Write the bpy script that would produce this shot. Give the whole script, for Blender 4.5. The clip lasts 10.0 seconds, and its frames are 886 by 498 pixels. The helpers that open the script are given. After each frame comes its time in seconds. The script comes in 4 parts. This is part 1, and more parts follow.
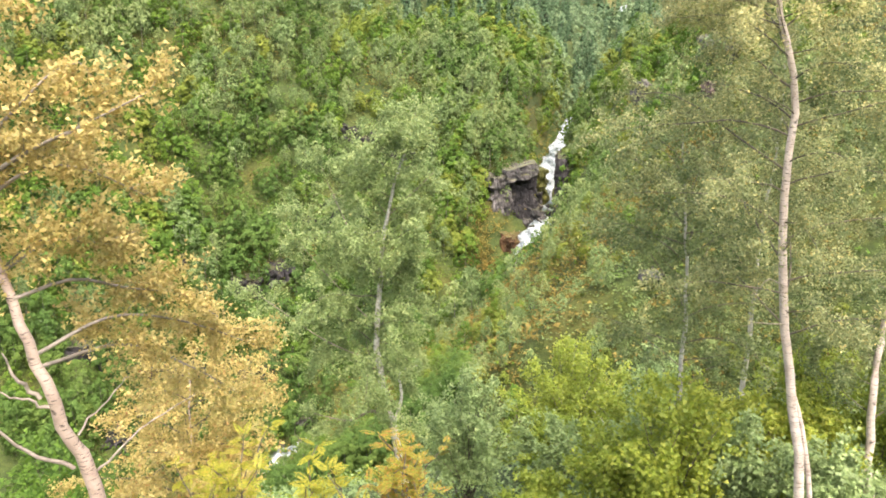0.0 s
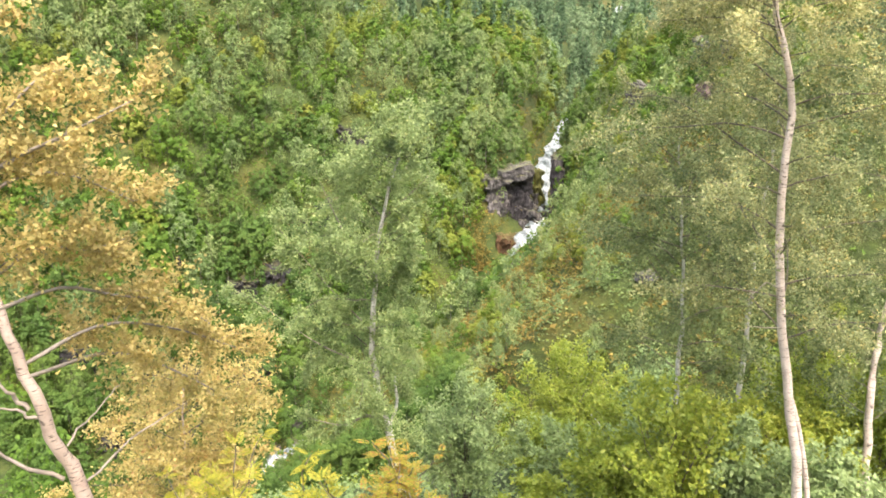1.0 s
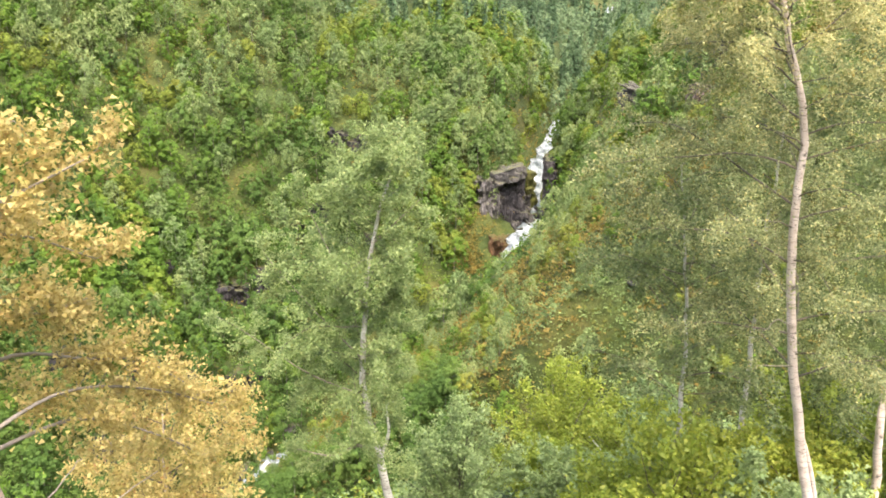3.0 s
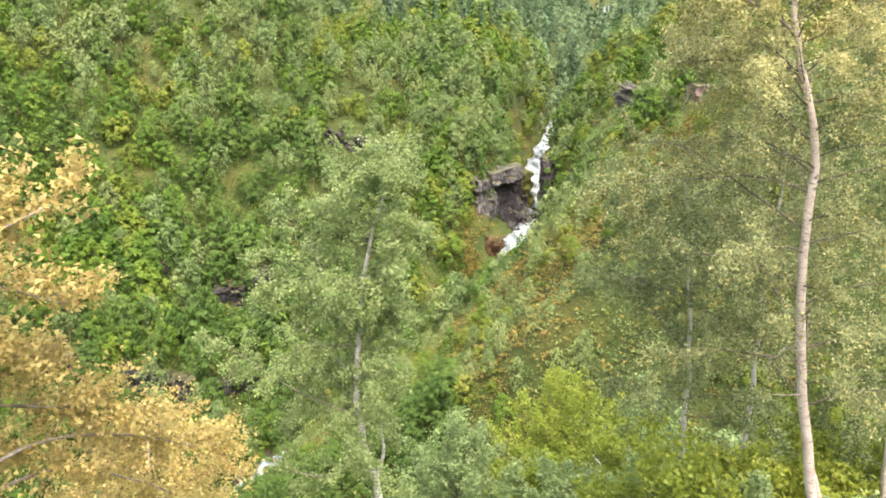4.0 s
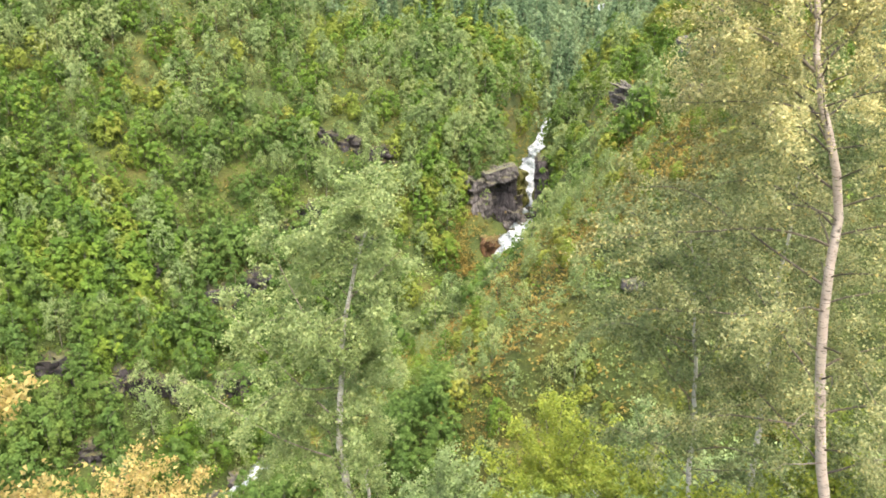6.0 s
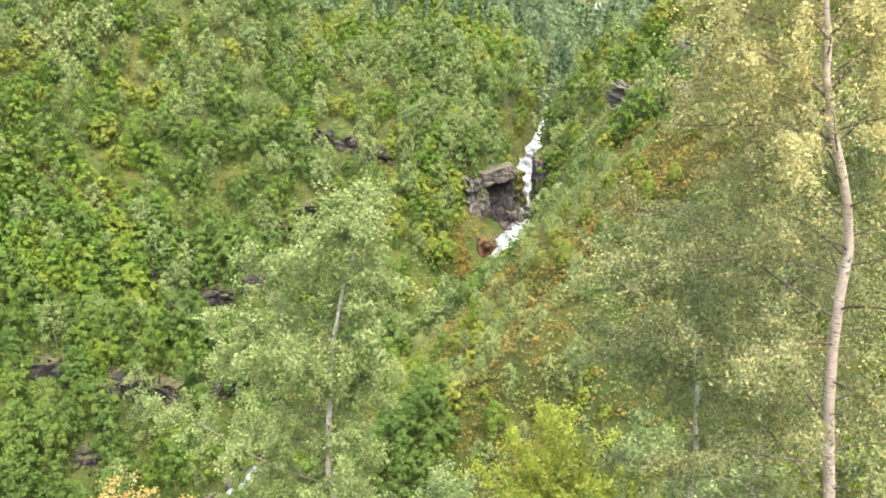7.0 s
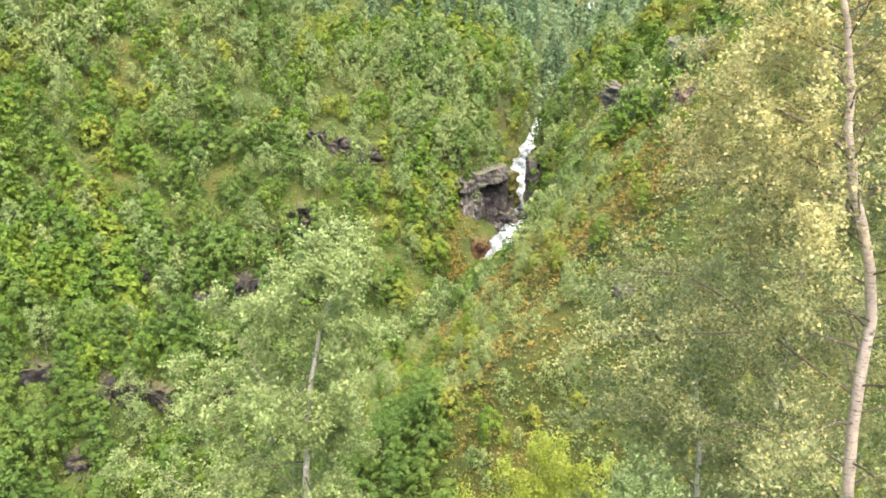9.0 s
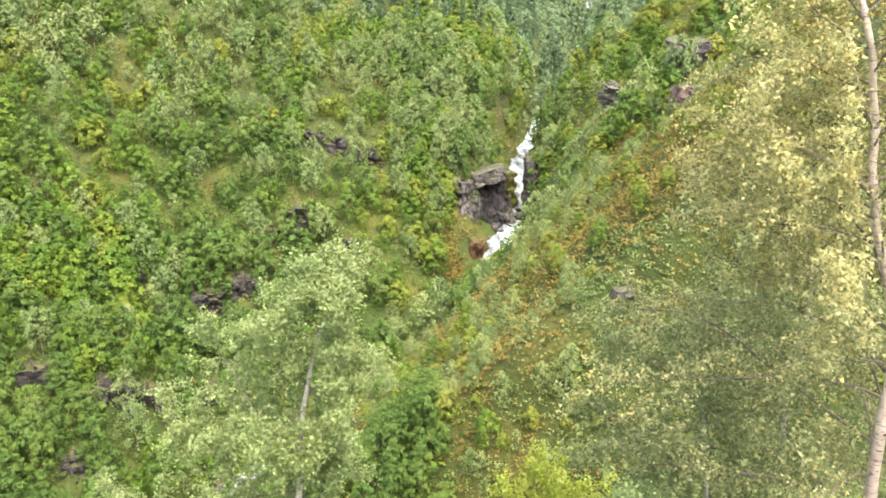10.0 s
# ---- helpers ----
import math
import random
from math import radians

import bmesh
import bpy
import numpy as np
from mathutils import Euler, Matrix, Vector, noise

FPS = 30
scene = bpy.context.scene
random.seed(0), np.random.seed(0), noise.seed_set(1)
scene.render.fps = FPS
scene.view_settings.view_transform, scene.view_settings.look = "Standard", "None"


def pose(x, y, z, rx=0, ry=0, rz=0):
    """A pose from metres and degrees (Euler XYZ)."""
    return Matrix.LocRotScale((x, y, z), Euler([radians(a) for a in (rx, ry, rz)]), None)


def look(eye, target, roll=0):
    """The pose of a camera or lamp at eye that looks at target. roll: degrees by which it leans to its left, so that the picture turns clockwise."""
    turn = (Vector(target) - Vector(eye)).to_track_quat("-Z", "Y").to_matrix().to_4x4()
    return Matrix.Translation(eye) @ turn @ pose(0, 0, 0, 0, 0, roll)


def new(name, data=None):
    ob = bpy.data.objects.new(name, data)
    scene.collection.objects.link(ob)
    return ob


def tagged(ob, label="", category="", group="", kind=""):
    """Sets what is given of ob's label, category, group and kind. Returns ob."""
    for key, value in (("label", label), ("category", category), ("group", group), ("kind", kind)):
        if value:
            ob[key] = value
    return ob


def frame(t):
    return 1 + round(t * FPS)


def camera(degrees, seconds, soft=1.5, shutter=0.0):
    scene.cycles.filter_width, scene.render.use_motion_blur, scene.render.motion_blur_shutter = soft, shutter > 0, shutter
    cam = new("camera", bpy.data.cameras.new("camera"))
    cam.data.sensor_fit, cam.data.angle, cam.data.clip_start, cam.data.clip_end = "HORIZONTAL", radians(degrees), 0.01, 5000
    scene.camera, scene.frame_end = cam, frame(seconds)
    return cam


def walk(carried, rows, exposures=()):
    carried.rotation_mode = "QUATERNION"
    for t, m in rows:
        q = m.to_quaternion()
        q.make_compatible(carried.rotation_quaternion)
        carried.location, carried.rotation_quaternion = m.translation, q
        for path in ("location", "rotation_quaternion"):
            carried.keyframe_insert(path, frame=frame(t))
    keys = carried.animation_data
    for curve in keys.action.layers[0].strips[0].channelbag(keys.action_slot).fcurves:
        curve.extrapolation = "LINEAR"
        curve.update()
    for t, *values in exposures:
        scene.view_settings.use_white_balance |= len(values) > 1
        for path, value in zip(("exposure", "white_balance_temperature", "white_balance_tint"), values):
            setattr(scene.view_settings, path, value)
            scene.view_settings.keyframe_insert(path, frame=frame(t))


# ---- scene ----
cam = camera(55.5, 10.0, soft=1.75)

# seconds, x, y, z, yaw, pitch, roll: a slow glide forwards and up above the slope
PATH = [
    (0.0, 0.000, 0.000, 0.000, 0.000, -20.003, 0.000),
    (0.5, 0.012, 0.019, -0.003, -0.153, -19.959, 0.036),
    (1.0, 0.016, 0.112, 0.014, -0.314, -19.924, 0.073),
    (1.5, 0.015, 0.262, 0.054, -0.475, -19.902, 0.105),
    (2.0, 0.012, 0.458, 0.112, -0.628, -19.893, 0.131),
    (2.5, 0.011, 0.690, 0.184, -0.769, -19.899, 0.150),
    (3.0, 0.016, 0.950, 0.266, -0.898, -19.918, 0.163),
    (3.5, 0.027, 1.233, 0.353, -1.014, -19.948, 0.173),
    (4.0, 0.047, 1.532, 0.443, -1.119, -19.986, 0.182),
    (4.5, 0.077, 1.843, 0.532, -1.216, -20.031, 0.192),
    (5.0, 0.116, 2.162, 0.618, -1.309, -20.079, 0.206),
    (5.5, 0.163, 2.484, 0.700, -1.401, -20.127, 0.223),
    (6.0, 0.219, 2.806, 0.780, -1.495, -20.173, 0.245),
    (6.5, 0.280, 3.125, 0.856, -1.593, -20.214, 0.270),
    (7.0, 0.344, 3.438, 0.933, -1.697, -20.249, 0.299),
    (7.5, 0.409, 3.743, 1.011, -1.805, -20.278, 0.326),
    (8.0, 0.471, 4.040, 1.093, -1.917, -20.303, 0.351),
    (8.5, 0.526, 4.330, 1.181, -2.026, -20.326, 0.367),
    (9.0, 0.570, 4.618, 1.276, -2.128, -20.351, 0.371),
    (9.5, 0.600, 4.910, 1.378, -2.211, -20.386, 0.358),
    (10.0, 0.609, 5.217, 1.482, -2.264, -20.437, 0.323),
]
EXPOSURE = 1.93
walk(cam, [(t, pose(x, y, z, 90 + pitch, roll, yaw)) for t, x, y, z, yaw, pitch, roll in PATH],
     exposures=[(0.0, EXPOSURE), (5.5, EXPOSURE), (7.0, EXPOSURE + 0.10), (10.0, EXPOSURE + 0.15)])

# ---------------------------------------------------------------- light: a bright overcast sky
SUN_UP, SUN_AZ = 64.0, 160.0
world = bpy.data.worlds.new("sky")
scene.world = world
world.use_nodes = True
wn = world.node_tree
sky = wn.nodes.new("ShaderNodeTexSky")
sky.sky_type, sky.sun_disc = "NISHITA", False
sky.sun_elevation, sky.sun_rotation = radians(SUN_UP), radians(SUN_AZ)
sky.air_density, sky.dust_density, sky.ozone_density = 1.0, 7.0, 0.5
wn.nodes["Background"].inputs["Strength"].default_value = 0.15
wn.links.new(sky.outputs["Color"], wn.nodes["Background"].inputs["Color"])

sun_data = bpy.data.lights.new("sun", "SUN")
sun_data.energy, sun_data.angle, sun_data.color = 1.5, radians(60), (1.0, 0.95, 0.84)
sun = new("sun", sun_data)
sa, se = radians(SUN_AZ), radians(SUN_UP)
sun_dir = Vector((math.sin(sa) * math.cos(se), math.cos(sa) * math.cos(se), math.sin(se)))
sun.matrix_world = look(sun_dir * 500, (0, 0, 0))


# ---------------------------------------------------------------- materials
def nodes_of(name):
    mat = bpy.data.materials.new(name)
    mat.use_nodes = True
    nt = mat.node_tree
    return mat, nt, nt.nodes["Principled BSDF"], nt.nodes["Material Output"]


def ramp(nt, fac, stops):
    r = nt.nodes.new("ShaderNodeValToRGB")
    el = r.color_ramp.elements
    while len(el) < len(stops):
        el.new(0.5)
    for e, (p, c) in zip(el, stops):
        e.position, e.color = p, (*c, 1)
    nt.links.new(fac, r.inputs[0])
    return r.outputs[0]


def noise_tex(nt, scale, detail=3.0, stretch=None, rough=0.6):
    co = nt.nodes.new("ShaderNodeTexCoord")
    out = co.outputs["Object"]
    if stretch:
        mp = nt.nodes.new("ShaderNodeMapping")
        mp.inputs["Scale"].default_value = stretch
        nt.links.new(out, mp.inputs[0])
        out = mp.outputs[0]
    n = nt.nodes.new("ShaderNodeTexNoise")
    n.inputs["Scale"].default_value, n.inputs["Detail"].default_value, n.inputs["Roughness"].default_value = scale, detail, rough
    nt.links.new(out, n.inputs["Vector"])
    return n.outputs["Fac"]


def mix_colour(nt, fac, a, b, how="MIX"):
    m = nt.nodes.new("ShaderNodeMix")
    m.data_type, m.blend_type = "RGBA", how
    for k, v in ((0, fac), (6, a), (7, b)):
        if isinstance(v, (int, float)):
            m.inputs[k].default_value = v
        elif isinstance(v, tuple):
            m.inputs[k].default_value = (*v, 1)
        else:
            nt.links.new(v, m.inputs[k])
    return m.outputs[2]


def math_node(nt, op, a, b):
    m = nt.nodes.new("ShaderNodeMath")
    m.operation = op
    for k, v in ((0, a), (1, b)):
        if isinstance(v, (int, float)):
            m.inputs[k].default_value = v
        else:
            nt.links.new(v, m.inputs[k])
    return m.outputs[0]


def bump(nt, bsdf, height, strength, distance=0.05):
    b = nt.nodes.new("ShaderNodeBump")
    b.inputs["Strength"].default_value, b.inputs["Distance"].default_value = strength, distance
    nt.links.new(height, b.inputs["Height"])
    nt.links.new(b.outputs[0], bsdf.inputs["Normal"])


def leaf_material(name, stops, leaf_amount=0.5, through_light=0.35, gloss=0.55, patch=0.0):
    """Foliage: a hue for each plant or patch of that size, another for each leaf, and light that passes through."""
    mat, nt, bsdf, out = nodes_of(name)
    info = nt.nodes.new("ShaderNodeObjectInfo")
    geo = nt.nodes.new("ShaderNodeNewGeometry")
    whole = info.outputs["Random"]
    if patch:
        cells = nt.nodes.new("ShaderNodeTexVoronoi")
        cells.inputs["Scale"].default_value = 1 / patch
        nt.links.new(geo.outputs["Position"], cells.inputs["Vector"])
        sep = nt.nodes.new("ShaderNodeSeparateColor")
        nt.links.new(cells.outputs["Color"], sep.inputs[0])
        whole = math_node(nt, "ADD", math_node(nt, "MULTIPLY", whole, 0.4), math_node(nt, "MULTIPLY", sep.outputs[0], 0.6))
    f = math_node(nt, "ADD", math_node(nt, "MULTIPLY", whole, 1 - leaf_amount),
                  math_node(nt, "MULTIPLY", geo.outputs["Random Per Island"], leaf_amount))
    col = ramp(nt, f, stops)
    hsv = nt.nodes.new("ShaderNodeHueSaturation")
    second = math_node(nt, "FRACT", math_node(nt, "MULTIPLY", geo.outputs["Random Per Island"], 37.3), 0.0)
    nt.links.new(math_node(nt, "ADD", math_node(nt, "MULTIPLY", second, 0.2 if patch else 0.36), 0.9 if patch else 0.82), hsv.inputs["Value"])
    nt.links.new(col, hsv.inputs["Color"])
    col = hsv.outputs[0]
    nt.links.new(col, bsdf.inputs["Base Color"])
    bsdf.inputs["Roughness"].default_value = gloss
    bsdf.inputs["Specular IOR Level"].default_value = 0.25 if patch else 0.4
    tr = nt.nodes.new("ShaderNodeBsdfTranslucent")
    nt.links.new(col, tr.inputs["Color"])
    mx = nt.nodes.new("ShaderNodeMixShader")
    mx.inputs[0].default_value = through_light
    nt.links.new(bsdf.outputs[0], mx.inputs[1])
    nt.links.new(tr.outputs[0], mx.inputs[2])
    nt.links.new(mx.outputs[0], out.inputs["Surface"])
    return mat


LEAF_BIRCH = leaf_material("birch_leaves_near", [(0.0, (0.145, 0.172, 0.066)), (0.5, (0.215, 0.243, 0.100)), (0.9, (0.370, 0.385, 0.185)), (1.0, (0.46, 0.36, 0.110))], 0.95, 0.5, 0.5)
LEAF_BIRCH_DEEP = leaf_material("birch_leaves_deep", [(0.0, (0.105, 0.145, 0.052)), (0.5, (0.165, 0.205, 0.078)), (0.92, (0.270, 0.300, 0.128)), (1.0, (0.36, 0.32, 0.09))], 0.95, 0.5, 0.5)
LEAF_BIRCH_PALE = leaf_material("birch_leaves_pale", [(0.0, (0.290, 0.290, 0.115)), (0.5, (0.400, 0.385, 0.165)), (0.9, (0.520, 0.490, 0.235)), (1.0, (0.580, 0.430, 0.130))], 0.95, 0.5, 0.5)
LEAF_BIRCH_FRESH = leaf_material("birch_leaves_fresh", [(0.0, (0.160, 0.225, 0.076)), (0.5, (0.235, 0.305, 0.112)), (0.95, (0.345, 0.400, 0.165)), (1.0, (0.38, 0.34, 0.10))], 0.95, 0.5, 0.5)
LEAF_GOLD = leaf_material("birch_leaves_autumn", [(0.0, (0.323, 0.245, 0.080)), (0.4, (0.437, 0.342, 0.120)), (0.88, (0.551, 0.449, 0.170)), (1.0, (0.399, 0.204, 0.080))], 0.95, 0.5, 0.5)
LEAF_OLIVE = leaf_material("birch_leaves_turning", [(0.0, (0.30, 0.27, 0.085)), (0.5, (0.40, 0.35, 0.115)), (0.9, (0.50, 0.41, 0.145))], 0.95, 0.5, 0.5)
LEAF_ROWAN = leaf_material("rowan_leaves_yellow", [(0.0, (0.19, 0.21, 0.016)), (0.5, (0.27, 0.265, 0.024)), (0.92, (0.35, 0.31, 0.036)), (1.0, (0.38, 0.21, 0.04))], 0.9, 0.45, 0.5)
LEAF_ROWAN_ORANGE = leaf_material("rowan_leaves_orange", [(0.0, (0.19, 0.20, 0.022)), (0.45, (0.28, 0.25, 0.032)), (0.75, (0.36, 0.24, 0.045)), (1.0, (0.38, 0.16, 0.045))], 0.9, 0.5, 0.5)
LEAF_LIME = leaf_material("lime_green_leaves", [(0.0, (0.15, 0.215, 0.026)), (0.5, (0.245, 0.300, 0.038)), (1.0, (0.39, 0.40, 0.056))], 0.6, 0.45, 0.5)
LEAF_WILLOW = leaf_material("grey_green_leaves", [(0.0, (0.15, 0.22, 0.080)), (0.5, (0.215, 0.29, 0.11)), (1.0, (0.30, 0.37, 0.15))], 0.6, 0.4, 0.5)
FAR_BIRCH = leaf_material("birch_crown_far", [(0.0, (0.105, 0.162, 0.058)), (0.5, (0.172, 0.232, 0.083)), (1.0, (0.268, 0.305, 0.110))], 0.22, 0.3, 0.7, 5.5)
FAR_GREEN = leaf_material("green_crown_far", [(0.0, (0.052, 0.108, 0.014)), (0.5, (0.092, 0.162, 0.018)), (1.0, (0.170, 0.225, 0.025))], 0.22, 0.3, 0.7, 5.5)
FAR_BLUE = leaf_material("bluish_crown_far", [(0.0, (0.046, 0.092, 0.018)), (0.5, (0.076, 0.134, 0.024)), (1.0, (0.125, 0.178, 0.032))], 0.22, 0.3, 0.7, 5.5)
FAR_YELLOW = leaf_material("yellowing_crown_far", [(0.0, (0.115, 0.170, 0.022)), (0.6, (0.168, 0.205, 0.030)), (0.94, (0.215, 0.215, 0.036)), (1.0, (0.250, 0.190, 0.038))], 0.22, 0.3, 0.7, 5.5)
# distance haze put into the leaf colour: paler and bluer at the valley's head
VALLEY_HAZE_LEAF = leaf_material("haze_paled_valley_leaves", [(0.0, (0.120, 0.190, 0.095)), (0.5, (0.180, 0.255, 0.130)), (1.0, (0.250, 0.315, 0.160))], 0.3, 0.4, 0.7, 7.0)
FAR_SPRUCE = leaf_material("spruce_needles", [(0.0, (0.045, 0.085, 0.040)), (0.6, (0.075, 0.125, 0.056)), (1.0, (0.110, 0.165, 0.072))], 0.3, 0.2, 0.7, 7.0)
BRACKEN = leaf_material("rusty_bracken", [(0.0, (0.150, 0.132, 0.032)), (0.5, (0.200, 0.158, 0.038)), (1.0, (0.250, 0.165, 0.044))], 0.22, 0.35, 0.7, 2.2)
GRASS = leaf_material("yellowing_grass", [(0.0, (0.070, 0.100, 0.018)), (0.5, (0.105, 0.122, 0.022)), (1.0, (0.165, 0.145, 0.034))], 0.22, 0.35, 0.7, 2.2)


def bark_material(name, pale, mid, dark, bands=True):
    mat, nt, bsdf, _ = nodes_of(name)
    base = ramp(nt, noise_tex(nt, 5.0, 4), [(0.35, mid), (0.6, pale)])
    if bands:
        lines = ramp(nt, noise_tex(nt, 6.0, 4, (1.5, 1.5, 9.0), 0.7), [(0.56, (0, 0, 0)), (0.63, (1, 1, 1))])
        base = mix_colour(nt, lines, base, dark)
        patches = ramp(nt, noise_tex(nt, 3.0, 3, (1.0, 1.0, 1.6)), [(0.64, (0, 0, 0)), (0.70, (1, 1, 1))])
        base = mix_colour(nt, patches, base, dark)
    nt.links.new(base, bsdf.inputs["Base Color"])
    bsdf.inputs["Roughness"].default_value = 0.75
    bump(nt, bsdf, noise_tex(nt, 22.0, 4, (1, 1, 2.5)), 0.5, 0.02)
    return mat


BARK_BIRCH = bark_material("birch_bark", (0.58, 0.485, 0.425), (0.42, 0.335, 0.285), (0.08, 0.065, 0.055))
BARK_PINK = bark_material("pink_birch_bark", (0.40, 0.31, 0.255), (0.28, 0.205, 0.165), (0.07, 0.05, 0.04))
BARK_GREY = bark_material("grey_birch_bark", (0.52, 0.50, 0.45), (0.35, 0.33, 0.29), (0.07, 0.065, 0.055))
BARK_TWIG = bark_material("twig_bark", (0.13, 0.10, 0.075), (0.06, 0.05, 0.04), (0.03, 0.025, 0.02), False)
BARK_LIMB = bark_material("limb_bark", (0.27, 0.225, 0.185), (0.15, 0.125, 0.10), (0.04, 0.03, 0.025), False)
BARK_FAR = bark_material("far_bark", (0.20, 0.18, 0.15), (0.12, 0.11, 0.09), (0.05, 0.04, 0.035), False)


def rock_material(name, stops):
    mat, nt, bsdf, _ = nodes_of(name)
    col = ramp(nt, noise_tex(nt, 0.55, 8, (1.0, 1.0, 0.45), 0.7), stops)
    streak = ramp(nt, noise_tex(nt, 1.6, 5, (1.0, 1.0, 0.12)), [(0.45, (0.45, 0.45, 0.47)), (0.65, (1, 1, 1))])
    col = mix_colour(nt, 0.8, col, streak, "MULTIPLY")
    lichen = ramp(nt, noise_tex(nt, 0.35, 5), [(0.60, (0, 0, 0)), (0.72, (1, 1, 1))])
    geo = nt.nodes.new("ShaderNodeNewGeometry")
    sep = nt.nodes.new("ShaderNodeSeparateXYZ")
    nt.links.new(geo.outputs["Normal"], sep.inputs[0])
    flat = ramp(nt, sep.outputs["Z"], [(0.72, (0, 0, 0)), (0.92, (1, 1, 1))])
    cover = math_node(nt, "MULTIPLY", flat, math_node(nt, "ADD", math_node(nt, "MULTIPLY", lichen, 0.4), 0.55))
    moss = ramp(nt, noise_tex(nt, 0.8, 4), [(0.4, (0.055, 0.075, 0.012)), (0.6, (0.13, 0.115, 0.02))])
    col = mix_colour(nt, cover, col, moss)
    nt.links.new(col, bsdf.inputs["Base Color"])
    bsdf.inputs["Roughness"].default_value = 0.8
    bump(nt, bsdf, noise_tex(nt, 1.4, 8, (1, 1, 0.6), 0.7), 0.9, 0.6)
    return mat


# dark rock, made darker still by the shade of hollow and ledges in its colour
ROCK_DARK = rock_material("dark_wet_and_shaded_rock", [(0.3, (0.022, 0.019, 0.022)), (0.55, (0.055, 0.047, 0.050)), (0.75, (0.13, 0.112, 0.108))])
ROCK_GREY = rock_material("grey_rock", [(0.3, (0.055, 0.051, 0.050)), (0.55, (0.15, 0.135, 0.13)), (0.75, (0.28, 0.255, 0.24))])
ROCK_PINK = rock_material("pinkish_rock", [(0.3, (0.11, 0.075, 0.065)), (0.55, (0.20, 0.14, 0.12)), (0.75, (0.28, 0.22, 0.19))])
ROCK_MOSS = rock_material("mossy_rock", [(0.3, (0.06, 0.06, 0.02)), (0.55, (0.15, 0.15, 0.025)), (0.75, (0.22, 0.20, 0.035))])
ROCK_RUST = rock_material("rust_brown_rock", [(0.3, (0.07, 0.035, 0.016)), (0.55, (0.15, 0.075, 0.028)), (0.75, (0.21, 0.13, 0.07))])


def ground_material():
    mat, nt, bsdf, _ = nodes_of("moss_grass_and_rock")
    grass = ramp(nt, noise_tex(nt, 0.09, 6, None, 0.65), [(0.30, (0.026, 0.046, 0.006)), (0.48, (0.046, 0.070, 0.009)), (0.60, (0.072, 0.082, 0.012)), (0.74, (0.115, 0.082, 0.020))])
    fine = ramp(nt, noise_tex(nt, 1.8, 5, None, 0.7), [(0.3, (0.45, 0.45, 0.42)), (0.7, (1.25, 1.2, 1.1))])
    grass = mix_colour(nt, 1.0, grass, fine, "MULTIPLY")
    rock = ramp(nt, noise_tex(nt, 0.5, 8, (1, 1, 0.4), 0.7), [(0.3, (0.03, 0.027, 0.027)), (0.6, (0.08, 0.07, 0.068)), (0.8, (0.16, 0.145, 0.13))])
    geo = nt.nodes.new("ShaderNodeNewGeometry")
    sep = nt.nodes.new("ShaderNodeSeparateXYZ")
    nt.links.new(geo.outputs["Normal"], sep.inputs[0])
    steep = ramp(nt, sep.outputs["Z"], [(0.14, (1, 1, 1)), (0.26, (0, 0, 0))])
    nt.links.new(mix_colour(nt, steep, grass, rock), bsdf.inputs["Base Color"])
    bsdf.inputs["Roughness"].default_value = 0.9
    bump(nt, bsdf, noise_tex(nt, 1.2, 6, None, 0.7), 0.8, 0.5)
    return mat


GROUND = ground_material()


def water_material():
    mat, nt, bsdf, _ = nodes_of("white_water")
    foam = ramp(nt, noise_tex(nt, 0.55, 6, (1.0, 0.5, 1.0), 0.7), [(0.36, (0.03, 0.042, 0.04)), (0.46, (0.16, 0.19, 0.20)), (0.58, (0.40, 0.42, 0.44))])
    nt.links.new(foam, bsdf.inputs["Base Color"])
    bsdf.inputs["Roughness"].default_value = 0.35
    bump(nt, bsdf, noise_tex(nt, 1.5, 5, (1, 0.5, 1), 0.7), 0.6, 0.4)
    return mat


WATER = water_material()


# ---------------------------------------------------------------- mesh helpers
def mesh_from(name, verts, faces, mats, index=None, smooth=False):
    """A mesh from numpy arrays: faces is (n, 3) or (n, 4)."""
    verts, faces = np.asarray(verts, np.float32), np.asarray(faces, np.int32)
    me = bpy.data.meshes.new(name)
    me.vertices.add(len(verts))
    me.vertices.foreach_set("co", verts.ravel())
    n, k = faces.shape
    me.loops.add(n * k)
    me.loops.foreach_set("vertex_index", faces.ravel())
    me.polygons.add(n)
    me.polygons.foreach_set("loop_start", np.arange(n, dtype=np.int32) * k)
    me.polygons.foreach_set("loop_total", np.full(n, k, np.int32))
    for m in mats:
        me.materials.append(m)
    if index is not None:
        me.polygons.foreach_set("material_index", np.asarray(index, np.int32))
    if smooth:
        me.polygons.foreach_set("use_smooth", np.ones(n, bool))
    me.update(calc_edges=True)
    return me


def part(name, me, parent, label=""):
    ob = new(name, me)
    ob.parent = parent
    if label:
        ob["label"] = label
    return ob


def unit(v):
    return v / np.maximum(np.linalg.norm(v, axis=-1, keepdims=True), 1e-9)


